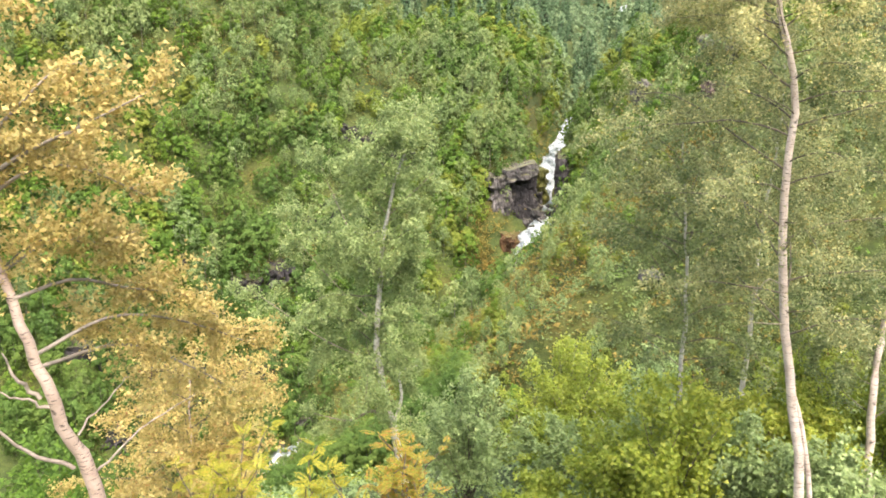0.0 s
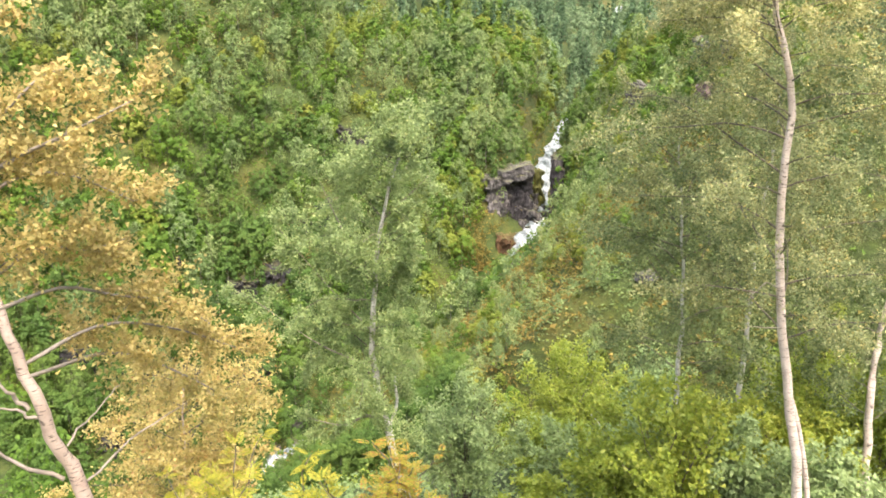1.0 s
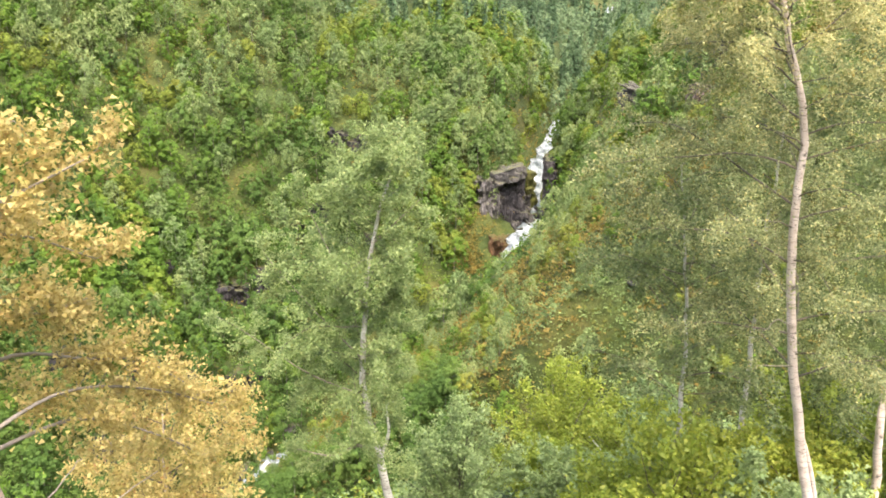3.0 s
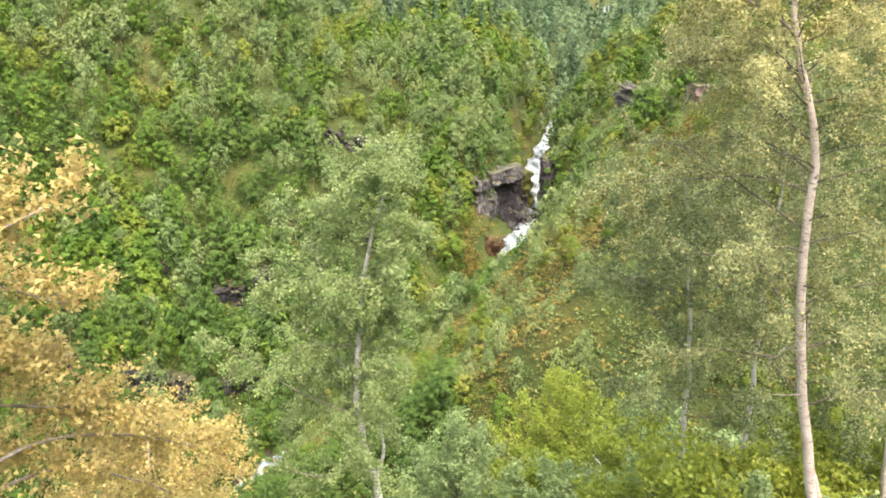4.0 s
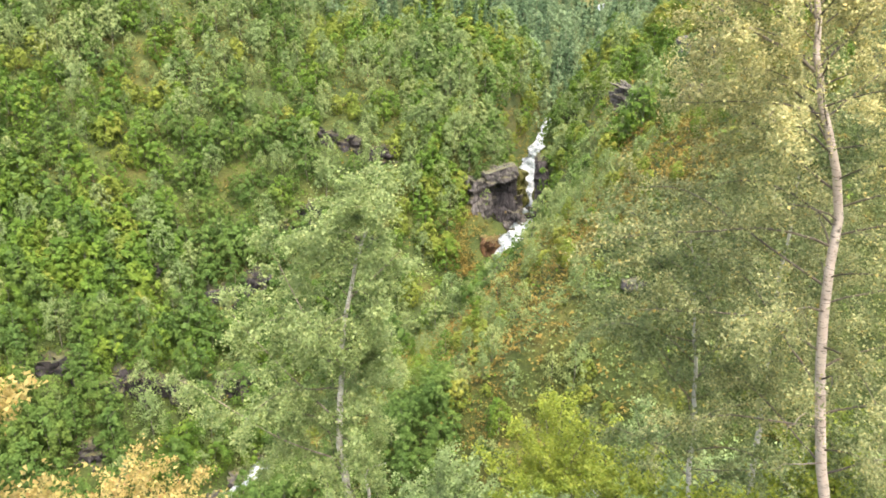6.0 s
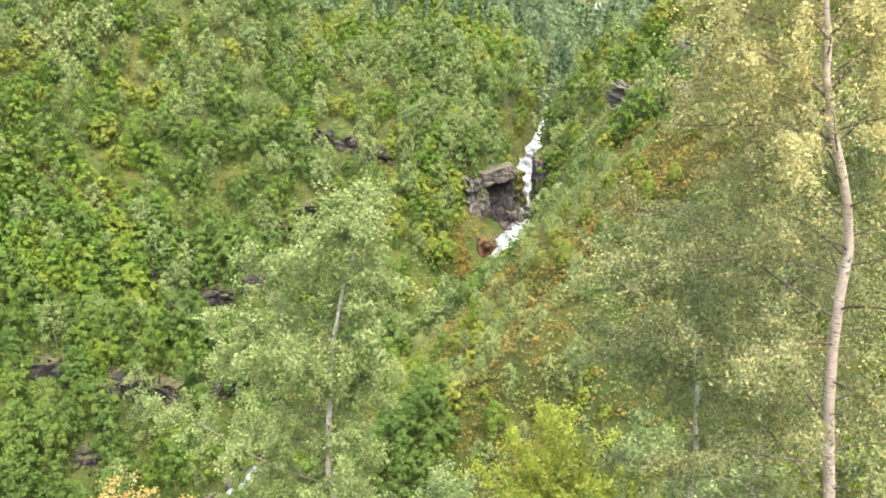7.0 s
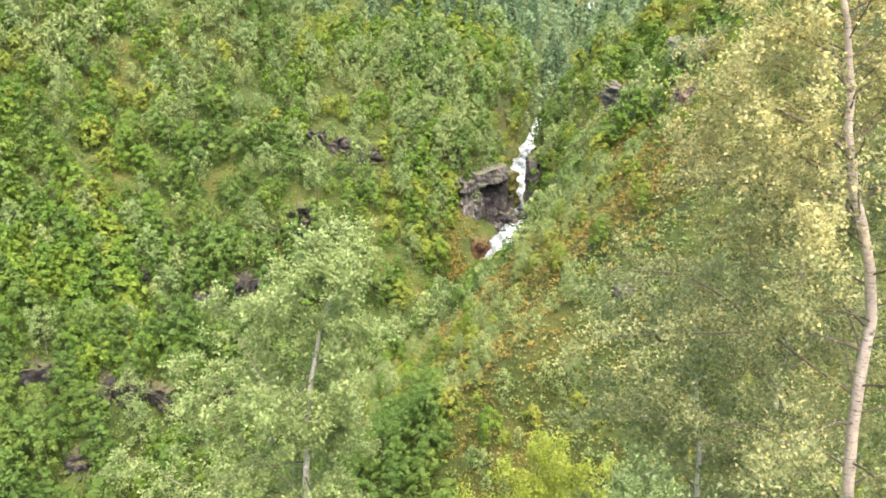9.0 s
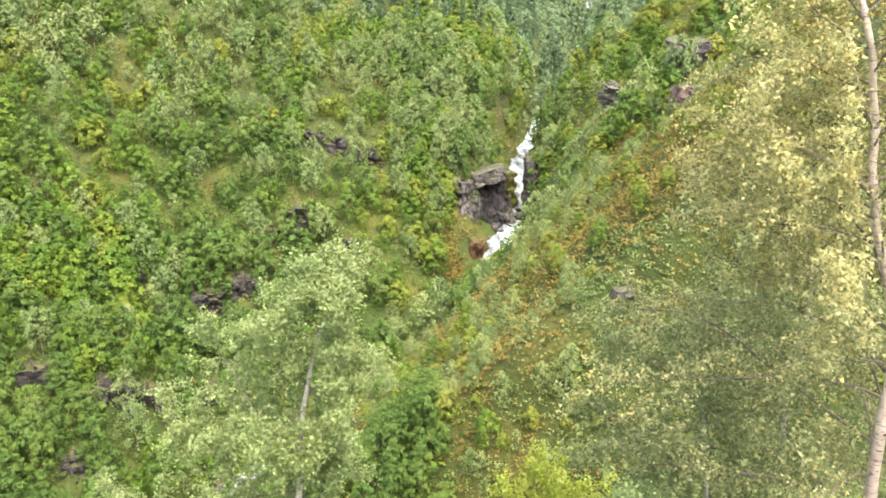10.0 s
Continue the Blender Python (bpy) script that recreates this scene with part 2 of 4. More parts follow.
def tube(points, radii, sides=6):
    """A tapered tube along points, with a closed tip."""
    p, r = np.asarray(points, float), np.asarray(radii, float)
    tang = unit(np.gradient(p, axis=0))
    ref = np.where(np.abs(tang[:, 2:3]) > 0.9, np.array([[1.0, 0, 0]]), np.array([[0, 0, 1.0]]))
    ref[:] = ref[0]
    a = unit(np.cross(tang, ref))
    b = np.cross(tang, a)
    ang = np.linspace(0, 2 * np.pi, sides, endpoint=False)
    ring = a[:, None] * np.cos(ang)[None, :, None] + b[:, None] * np.sin(ang)[None, :, None]
    v = (p[:, None] + ring * r[:, None, None]).reshape(-1, 3)
    i, j = np.meshgrid(np.arange(len(p) - 1), np.arange(sides), indexing="ij")
    k = (j + 1) % sides
    f = np.stack([i * sides + j, i * sides + k, (i + 1) * sides + k, (i + 1) * sides + j], -1).reshape(-1, 4)
    return v, f


def joined(pieces):
    vs, fs, n = [], [], 0
    for v, f in pieces:
        vs.append(v)
        fs.append(f + n)
        n += len(v)
    return np.concatenate(vs), np.concatenate(fs)


def leaf_cards(centres, size, rng, width=0.62, lift=0.5, fold=0.18, droop=0.0):
    """One small folded leaf (or spray of leaves) at each centre."""
    n = len(centres)
    normal = unit(rng.normal(size=(n, 3)) + np.array([0, 0, lift]))
    along = unit(np.cross(normal, rng.normal(size=(n, 3))) + np.array([0, 0, -droop]))
    side = unit(np.cross(normal, along))
    s = (size * rng.uniform(0.65, 1.35, n))[:, None]
    v = np.stack([centres - along * s * 0.5, centres + side * s * width * 0.5 + normal * s * fold,
                  centres + along * s * 0.5, centres - side * s * width * 0.5 + normal * s * fold], 1).reshape(-1, 3)
    return v, np.arange(n * 4).reshape(-1, 4)


def spray(centres, facing, size, rng, rough=0.7, wide=0.42, hang=0.0):
    """One pointed spray of leaves at each centre, turned roughly outwards."""
    n = len(centres)
    normal = unit(facing + rng.normal(size=(n, 3)) * rough)
    along = unit(np.cross(normal, rng.normal(size=(n, 3))) - np.array([0, 0, hang]))
    side = unit(np.cross(normal, along))
    s = (size * rng.uniform(0.6, 1.4, n))[:, None]
    v = np.stack([centres - along * s * 0.5 + side * s * wide, centres + along * s * 0.55, centres - along * s * 0.5 - side * s * wide], 1).reshape(-1, 3)
    return v, np.arange(n * 3).reshape(-1, 3)


# ---------------------------------------------------------------- the shape of the land
def value_noise(x, y, seed):
    xi, yi = np.floor(x), np.floor(y)
    fx, fy = x - xi, y - yi
    fx, fy = fx * fx * (3 - 2 * fx), fy * fy * (3 - 2 * fy)

    def h(a, b):
        s = np.sin(a * 127.1 + b * 311.7 + seed * 74.7) * 43758.5453
        return s - np.floor(s)
    return (h(xi, yi) * (1 - fx) + h(xi + 1, yi) * fx) * (1 - fy) + (h(xi, yi + 1) * (1 - fx) + h(xi + 1, yi + 1) * fx) * fy


def fbm(x, y, scale, seed=0, octaves=4):
    out, amp, total = np.zeros(np.broadcast(x, y).shape), 1.0, 0.0
    for o in range(octaves):
        out = out + amp * value_noise(x / scale * 2 ** o, y / scale * 2 ** o, seed + o * 3.1)
        total += amp
        amp *= 0.5
    return out / total * 2 - 1


def step(a, b, x):
    t = np.clip((x - a) / (b - a), 0, 1)
    return t * t * (3 - 2 * t)


# the river's bed from the lowlands up to its head: x, y, z, half width
RIVER = np.array([(-420, -120, -150, 5), (-170, 30, -116, 5), (-80, 85, -101, 3), (-36, 124, -91, 2.2), (-29, 134, -88.4, 1.5), (-24, 142, -86, 0.7), (-10, 163, -80.5, 0.25), (12, 186, -72.5, 0.2), (17, 192, -70.8, 0.3), (20, 195.5, -69.7, 1.6),
                  (24.2, 200, -68.5, 5.0), (27.0, 211, -67.2, 3.0), (29.0, 221, -64.8, 1.0), (29.4, 229, -59.3, 2.1), (33.2, 243, -56.4, 1.8), (37.6, 255, -53.4, 1.2), (41.2, 268, -51.2, 0.8),
                  (46, 280, -49.0, 0.2), (58, 315, -40, 0.15), (74, 368, -30, 0.2), (78, 380, -27.5, 1.7), (82, 392, -25.5, 0.6), (105, 480, -10, 0.6), (160, 800, 40, 5), (260, 3500, 300, 5)], float)


def valley(X, Y):
    """Signed distance to the river (left of its way upstream is negative), and its bed's height and y thereabouts."""
    best = np.full(X.shape, 1e18)
    d, sz, sy, sw = np.zeros(X.shape), np.zeros(X.shape), np.zeros(X.shape), np.zeros(X.shape)
    for a, b in zip(RIVER[:-1], RIVER[1:]):
        u = b[:2] - a[:2]
        t = np.clip(((X - a[0]) * u[0] + (Y - a[1]) * u[1]) / (u @ u), 0, 1)
        dx, dy = X - a[0] - t * u[0], Y - a[1] - t * u[1]
        q = dx * dx + dy * dy
        hit = q < best
        best = np.where(hit, q, best)
        side = np.where(u[0] * dy - u[1] * dx > 0, -1.0, 1.0)
        d = np.where(hit, side * np.sqrt(q), d)
        w = 1 / (q + 0.3) ** 3
        sz, sy, sw = sz + w * (a[2] + t * (b[2] - a[2])), sy + w * (a[1] + t * (b[1] - a[1])), sw + w
    return d, sz / sw, sy / sw


BROW, HILL = 19.0, 13.0


def soft_cap(z, limit):
    return np.where(z > 0, limit * (1 - np.exp(-np.maximum(z, 0) / limit)), z)


def ground(X, Y):
    X, Y = np.asarray(X, float), np.asarray(Y, float)
    d, zr, yr = valley(X, Y)
    a = np.maximum(np.abs(d) - 3.0, 0)
    gorge = step(190, 208, yr) * (1 - step(224, 250, yr))
    up = 1 - step(262, 315, yr)
    rough = fbm(X, Y, 26, 1, 5)
    ledges = fbm(X, Y, 14, 9, 4)
    mouth = step(194, 199, yr) * (1 - step(204, 207, yr))
    wall = step(206, 232, yr) * (1 - step(264, 300, yr))
    left = gorge * 12.5 * step(0.5 + 5.0 * mouth, 5.0 + 4.5 * mouth, a) * (1 - step(8, 36, a)) * (1 - wall) + wall * 17 * step(0.5, 8.0, a) * (1 - step(14, 60, a)) + a * (0.16 + 0.56 * up)
    right = gorge * 6 * step(0.5, 3.5, a) * (1 - step(6, 30, a)) + a * (0.38 + 0.36 * up)
    # the steep brow over the gorge's far bank, and the hill behind it
    brow = step(180, 205, yr) * (1 - step(228, 262, yr))
    right = right + BROW * brow * step(1.5, 17, a) + HILL * step(20, 44, a) * step(120, 165, yr) * (1 - brow) * (1 - step(228, 262, yr))
    rise = np.where(d < 0, left, right)
    rise = soft_cap(rise, 260.0) + (rough * 5.0 + ledges * 2.2) * step(2, 18, a) - 1.2 * (1 - step(0, 2.0, a))
    z_valley = zr + rise
    # the spur's near face drops into a gully
    brink = 100 + 5 * fbm(X, Y, 18, 5, 3)
    z_valley = z_valley - np.where(d > 0, 1.7 * np.maximum(brink - Y, 0), 0.0)
    # the slope above which the camera glides
    yy = np.maximum(Y, 0)
    z_near = -5.5 - 0.5 * yy - 0.9 * np.maximum(yy - 31, 0) + 6.0 * np.tanh(X / 30.0) + 0.35 * soft_cap(np.maximum(-Y, 0), 500.0) \
        + 0.45 * fbm(X, Y, 5, 3, 3) + 2.5 * fbm(X, Y, 40, 4, 2) * step(25, 60, np.hypot(X, Y))
    k = 3.0
    h = np.clip(0.5 + 0.5 * (z_near - z_valley) / k, 0, 1)
    return z_valley * (1 - h) + z_near * h + k * h * (1 - h)


def ground_z(x, y):
    return float(ground(np.array([x]), np.array([y]))[0])


def build_ground():
    """One sheet round the slope, fine ahead and nearby, coarse far off, out to the horizon."""
    front = np.linspace(-36, 36, 250)
    rest = np.linspace(36, 324, 90)[1:-1]
    ang = np.radians(np.concatenate([front, rest]))
    rad = np.concatenate([[0.0], np.geomspace(1.2, 90, 60), np.linspace(90, 300, 150)[1:], np.geomspace(300, 4200, 50)[1:]])
    A, Rr = np.meshgrid(ang, rad)
    X, Y = Rr * np.sin(A), Rr * np.cos(A)
    Z = ground(X, Y)
    v = np.stack([X, Y, Z], -1).reshape(-1, 3)
    m, n = len(rad), len(ang)
    i, j = np.meshgrid(np.arange(m - 1), np.arange(n), indexing="ij")
    k = (j + 1) % n
    f = np.stack([i * n + j, i * n + k, (i + 1) * n + k, (i + 1) * n + j], -1).reshape(-1, 4)[:, ::-1]
    return tagged(new("ground", mesh_from("ground", v, f, [GROUND], smooth=True)),
                  "steep valley slopes of moss, grass and bare rock", "ground", kind="structure")


def build_river():
    """The stream as a ribbon that follows its bed, broken by ripples and steps."""
    seg = RIVER[2:23]
    length = np.concatenate([[0], np.cumsum(np.linalg.norm(np.diff(seg[:, :3], axis=0), axis=1))])
    s = np.linspace(0, length[-1], 640)
    c = np.stack([np.interp(s, length, seg[:, k]) for k in range(4)], 1)
    tang = unit(np.gradient(c[:, :2], axis=0))
    side = np.stack([tang[:, 1], -tang[:, 0]], 1)
    w = np.linspace(-1, 1, 17)
    wob = 0.8 * fbm(s, s * 0, 9, 21, 3)
    half = c[:, 3] * (1 + 0.35 * fbm(s, s * 0, 6, 22, 3)) + 0.1
    left_edge = half * np.clip(1 + 0.9 * fbm(s, s * 0 + 3.3, 3.2, 24, 4), 0.72, 1.4)
    right_edge = half * np.clip(1 + 0.9 * fbm(s, s * 0 + 9.1, 3.2, 25, 4), 0.72, 1.4)
    across = np.where(w[None] < 0, w[None] * left_edge[:, None], w[None] * right_edge[:, None]) + wob[:, None] * 0.15
    X = c[:, :1] + side[:, :1] * across
    Y = c[:, 1:2] + side[:, 1:2] * across
    Z = c[:, 2:3] + 0.5 * step(192, 197, Y) * (1 - step(214, 222, Y)) - 0.2 + 0.9 * fbm(X, Y, 1.6, 23, 4) + 0.35 * (1 - w[None] ** 2)
    Z = Z - 3.0 * step(134, 142, Y) * (1 - step(189, 194, Y)) - 3.0 * step(264, 268, Y) * (1 - step(366, 372, Y)) - 3.0 * step(388, 392, Y)
    v = np.stack([X, Y, Z], -1).reshape(-1, 3)
    i, j = np.meshgrid(np.arange(len(s) - 1), np.arange(16), indexing="ij")
    f = np.stack([i * 17 + j, i * 17 + j + 1, (i + 1) * 17 + j + 1, (i + 1) * 17 + j], -1).reshape(-1, 4)[:, ::-1]
    return tagged(new("water", mesh_from("water", v, f, [WATER], smooth=True)),
                  "white foaming mountain river falling through a rocky gorge", "river", kind="structure")


build_ground()
build_river()


# ---------------------------------------------------------------- crags and cliffs
def crag_mesh(name, size, mat, seed, overhang=0.0, cuts=26, rough=0.75):
    """An angular block of layered rock with ledges and clefts, standing on its origin."""
    rng = np.random.default_rng(seed)
    bm = bmesh.new()
    bmesh.ops.create_cube(bm, size=1.0)
    bmesh.ops.subdivide_edges(bm, edges=bm.edges[:], cuts=cuts, use_grid_fill=True)
    off = Vector(rng.uniform(-50, 50, 3))
    sx, sy, sz = size
    for v in bm.verts:
        p = v.co.copy()
        r = Vector((p.x, p.y, 0))
        m = max(abs(p.x), abs(p.y))
        if r.length > 1e-6:
            p.x, p.y = (p.x * (0.72 + 0.28 * m / r.length), p.y * (0.72 + 0.28 * m / r.length))
        h = p.z + 0.5
        taper = 1.0 + overhang * (h - 0.5) - 0.10 * h
        q = Vector((p.x * sx * taper, p.y * sy * taper, h * sz))
        warp = Vector((noise.noise(q * 0.5 + off), noise.noise(q * 0.5 - off), noise.noise(q * 0.4))) * 0.9
        cell = noise.cell(Vector(((q.x + warp.x) * 0.55, (q.y + warp.y) * 0.5, (q.z + warp.z) * 0.75)) + off)
        crack = abs(noise.noise(Vector((q.x * 0.8, q.y * 0.8, q.z * 0.28)) + off * 2))
        n1 = noise.noise(q * 0.22 + off)
        n2 = noise.noise(Vector((q.x * 0.7, q.y * 0.7, q.z * 0.22)) + off)
        n3 = noise.noise(q * 1.3 + off)
        out = Vector((p.x, p.y, 0.35 * p.z)).normalized()
        s = min(max(min(size), 1.0), 5.0) * (1.6 if min(size) < 5 else 1.2)
        v.co = q + out * s * rough * (0.24 * n1 + 0.16 * n2 + 0.09 * n3 + 0.26 * (cell - 0.5) - 0.16 * max(0.0, 0.16 - crack) / 0.16) + Vector((0, 0, s * rough * 0.16 * n1 * h))
    me = bpy.data.meshes.new(name)
    bm.to_mesh(me)
    bm.free()
    me.materials.append(mat)
    return me


def crag(name, x, y, top, size, mat, seed, turn, label, lean=0.0, overhang=0.0, cuts=26, rough=0.75, tilt=0.0):
    sx, sy, sz = size
    ob = new(name, crag_mesh(name, size, mat, seed, overhang, cuts, rough))
    ob.matrix_world = pose(x, y, top - sz, lean, tilt, turn)
    return tagged(ob, label, "rock")


# ---------------------------------------------------------------- near trees
def grow(rng, start, way, length, bend, wander=0.10, step_len=0.22):
    """A branch as a run of points that sags (bend < 0) or lifts on its way."""
    n = max(4, int(length / step_len))
    p, d, out = np.array(start, float), unit(np.array(way, float)), [np.array(start, float)]
    for i in range(n):
        d = unit(d + rng.normal(size=3) * wander + np.array([0, 0, bend]) * (0.3 + i / n) * (length / n) * 2)
        p = p + d * length / n
        out.append(p)
    return np.array(out)


def side_way(rng, d, spread):
    """A way that forks from d by about spread (1: at 45 degrees)."""
    s = unit(np.cross(d, rng.normal(size=3)))
    return unit(d + s * spread)


def branching(rng, points, radius, sub_len, sub_gap, sub_bend, twig_len, bare=0.12):
    """The tubes of one limb with its side branches, and the runs of points along which its leaves hang."""
    tubes = [tube(points, np.linspace(radius, radius * 0.25, len(points)), 5)]
    hung = [points[1:]]
    seg = np.linalg.norm(np.diff(points, axis=0), axis=1)
    total = seg.sum()
    cum = np.concatenate([[0], np.cumsum(seg)])
    s = total * bare
    while s < total:
        i = min(np.searchsorted(cum, s), len(points) - 1)
        d = unit(points[i] - points[i - 1])
        t = 1 - s / total
        sub = grow(rng, points[i], side_way(rng, d, rng.uniform(0.6, 1.5)), sub_len * (0.35 + 0.65 * t) * rng.uniform(0.6, 1.25) + 0.12, sub_bend, 0.16, 0.16)
        tubes.append(tube(sub, np.linspace(max(radius * 0.18, 0.0028), 0.001, len(sub)), 3))
        hung.append(sub)
        for q in range(1, len(sub)):
            for _ in range(2):
                w = side_way(rng, unit(sub[q] - sub[q - 1]), rng.uniform(0.5, 1.6))
                hung.append(grow(rng, sub[q], w, twig_len * rng.uniform(0.4, 1.2), sub_bend * 1.3, 0.15, 0.1))
        s += sub_gap * rng.uniform(0.6, 1.4)
    hung.append(points[len(points) // 2:])
    return tubes, hung


def leaves_along(rng, runs, count, size, jitter, width=0.95, droop=0.5, simple=False, bare=None):
    lens = np.array([len(r) - 1 for r in runs])
    lens = lens * (0.15 + rng.random(len(lens)) ** 2)
    pick = rng.choice(len(runs), count, p=lens / lens.sum())
    where = rng.random(count)
    starts = np.empty((count, 3))
    for k in range(count):
        r = runs[pick[k]]
        f = where[k] * (len(r) - 1)
        i = int(f)
        starts[k] = r[i] + (r[min(i + 1, len(r) - 1)] - r[i]) * (f - i)
    starts += rng.normal(size=(count, 3)) * jitter
    if bare is not None:
        axis, gap = bare
        near = np.array([np.interp(starts[:, 2], axis[:, 2], axis[:, k]) for k in (0, 1)]).T
        aside = starts[:, 0] - near[:, 0] - 0.4 * (starts[:, 1] - near[:, 1])
        starts = starts[(np.abs(aside) > gap) | (starts[:, 1] > near[:, 1] + 0.05) | (rng.random(count) < 0.12)]
    if simple:
        return spray(starts, np.array([0, -0.3, 0.8]), size, rng, 0.9, 0.40)
    return leaf_cards(starts, size, rng, width, 0.5, 0.12, droop)


def run_at(points, f):
    f = f * (len(points) - 1)
    i = min(int(f), len(points) - 2)
    return points[i] + (points[i + 1] - points[i]) * (f - i)


def smooth_run(points, n=24):
    """A smooth line through a few points."""
    p = np.asarray(points, float)
    t = np.linspace(0, len(p) - 1, n)
    i = np.clip(t.astype(int), 0, len(p) - 2)
    u = (t - i)[:, None]
    m = np.gradient(p, axis=0)
    return (2 * u ** 3 - 3 * u ** 2 + 1) * p[i] + (u ** 3 - 2 * u ** 2 + u) * m[i] + (-2 * u ** 3 + 3 * u ** 2) * p[i + 1] + (u ** 3 - u ** 2) * m[i + 1]


def birch(name, seed, trunk, r0, r1, limbs, reach, leaves, leaf_size, leaf_mat, bark, label, shy=0.0, low=0.2,
          rise=(0.1, 0.6), sag=-0.25, extra_stems=(), extra_limbs=(), bare_limbs=(), sub_len=0.75, jitter=0.05, category="tree", sub_gap=0.24, simple=False, turn_z=0.0):
    """A birch: trunk, limbs with drooping branches, and a crown of single leaves. trunk: points in the world, from the base up.
    reach(z, azimuth) gives the limbs' length; shy shortens those on the side of the path."""
    rng = np.random.default_rng(seed)
    base = np.array(trunk[0], float)
    base[2] = ground_z(base[0], base[1]) - 0.05
    tr = smooth_run([base] + [np.array(p, float) for p in trunk[1:]]) - base
    tr[1:-1] += rng.normal(size=(len(tr) - 2, 3)) * 0.02
    thing = tagged(new(name), label, category)
    thing.location = base
    flare = r1 + (r0 - r1) * np.linspace(1, 0, len(tr)) ** 1.25
    flare[0] *= 1.35
    part("trunk", mesh_from("trunk", *tube(tr, flare, 12), [bark], smooth=True), thing)
    runs = []
    for stem, ra, rb in extra_stems:
        st = smooth_run([np.array(p, float) for p in stem], 16) - base
        part("trunk", mesh_from("trunk", *tube(st, np.linspace(ra, rb, len(st)), 10), [bark], smooth=True), thing, "thinner second stem")
    for pts, ra in bare_limbs:
        lp = smooth_run([np.array(p, float) for p in pts], 12) - base
        lp[2:] += np.cumsum(rng.normal(size=(10, 3)) * 0.015, axis=0)
        part("limb", mesh_from("limb", *tube(lp, np.linspace(ra, ra * 0.3, 12), 7), [BARK_LIMB], smooth=True), thing, "bare grey-brown limb")
    for pts, ra in extra_limbs:
        lp = smooth_run([np.array(p, float) for p in pts], 14) - base
        tubes, hung = branching(rng, lp, ra, sub_len, sub_gap, -0.5, 0.32)
        part("limb", mesh_from("limb", *joined(tubes), [BARK_LIMB], smooth=True), thing)
        runs += hung
    golden = 2.39996
    for k in range(limbs):
        f = low + (0.97 - low) * (k + rng.random()) / limbs
        p = run_at(tr, f)
        az = k * golden + rng.uniform(-0.5, 0.5)
        d = np.array([math.cos(az), math.sin(az), 0])
        length = reach(p[2] + base[2], az) * rng.uniform(0.75, 1.15)
        if shy and d[1] < 0.15:
            length *= 1 - shy * min(1.0, 0.35 - d[1])
        if length < 0.6 and f < 0.9:
            continue
        d[2] = rng.uniform(*rise) + 0.5 * f
        lp = grow(rng, p, d, length, sag)
        tubes, hung = branching(rng, lp, 0.007 + 0.005 * length * (1 - 0.5 * f), sub_len * min(1, 0.3 + length / 2.5), sub_gap, -0.6, 0.32)
        part("limb", mesh_from("limb", *joined(tubes), [BARK_TWIG], smooth=True), thing)
        runs += hung
    if not shy:
        for k in range(70):
            q = run_at(tr, rng.uniform(max(low, 0.45), 1.0))
            runs.append(grow(rng, q, unit(rng.normal(size=3)), rng.uniform(0.3, 0.6), -0.3, 0.15, 0.1))
    mats = leaf_mat if isinstance(leaf_mat, list) else [leaf_mat]
    v, f = leaves_along(rng, runs, leaves, leaf_size, jitter, simple=simple, bare=(tr, 0.17) if shy else None)
    mid = v.reshape(len(f), -1, 3)[:, 0, 2] + base[2]
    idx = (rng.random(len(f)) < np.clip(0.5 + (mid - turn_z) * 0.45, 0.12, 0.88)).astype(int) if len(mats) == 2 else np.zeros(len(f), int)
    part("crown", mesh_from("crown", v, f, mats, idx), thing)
    return thing


def bush(name, seed, x, y, top, spread, stems, leaves, leaf_size, leaf_mat, label, width=0.6, stem_r=0.02, category="shrub", bark=None):
    """A bush of many stems that fan out from one root."""
    rng = np.random.default_rng(seed)
    z0 = ground_z(x, y) - 0.05
    h = top - z0
    thing = tagged(new(name), label, category)
    thing.location = (x, y, z0)
    runs, tubes = [], []
    for k in range(stems):
        az = k * 2.39996 + rng.uniform(-0.4, 0.4)
        out = math.sqrt((k + 0.5) / stems) * spread
        goal = np.array([math.cos(az) * out, math.sin(az) * out, h * (1 - 0.45 * (out / spread) ** 2) * rng.uniform(0.8, 1.02)])
        mid = goal * np.array([0.35, 0.35, 0.55])
        st = smooth_run([np.zeros(3), mid, goal], 12)
        st[1:] += np.cumsum(rng.normal(size=(11, 3)) * 0.03, axis=0)
        tb, hung = branching(rng, st, stem_r * rng.uniform(0.7, 1.3), 0.28 * h, 0.22 + 0.02 * h, 0.15, 0.28, 0.3)
        part("stem", mesh_from("stem", *joined(tb), [bark or BARK_TWIG], smooth=True), thing)
        runs += hung
    v, f = leaves_along(rng, runs, leaves, leaf_size, 0.07, width, 0.2, simple=True)
    part("crown", mesh_from("crown", v, f, [leaf_mat]), thing)
    return thing


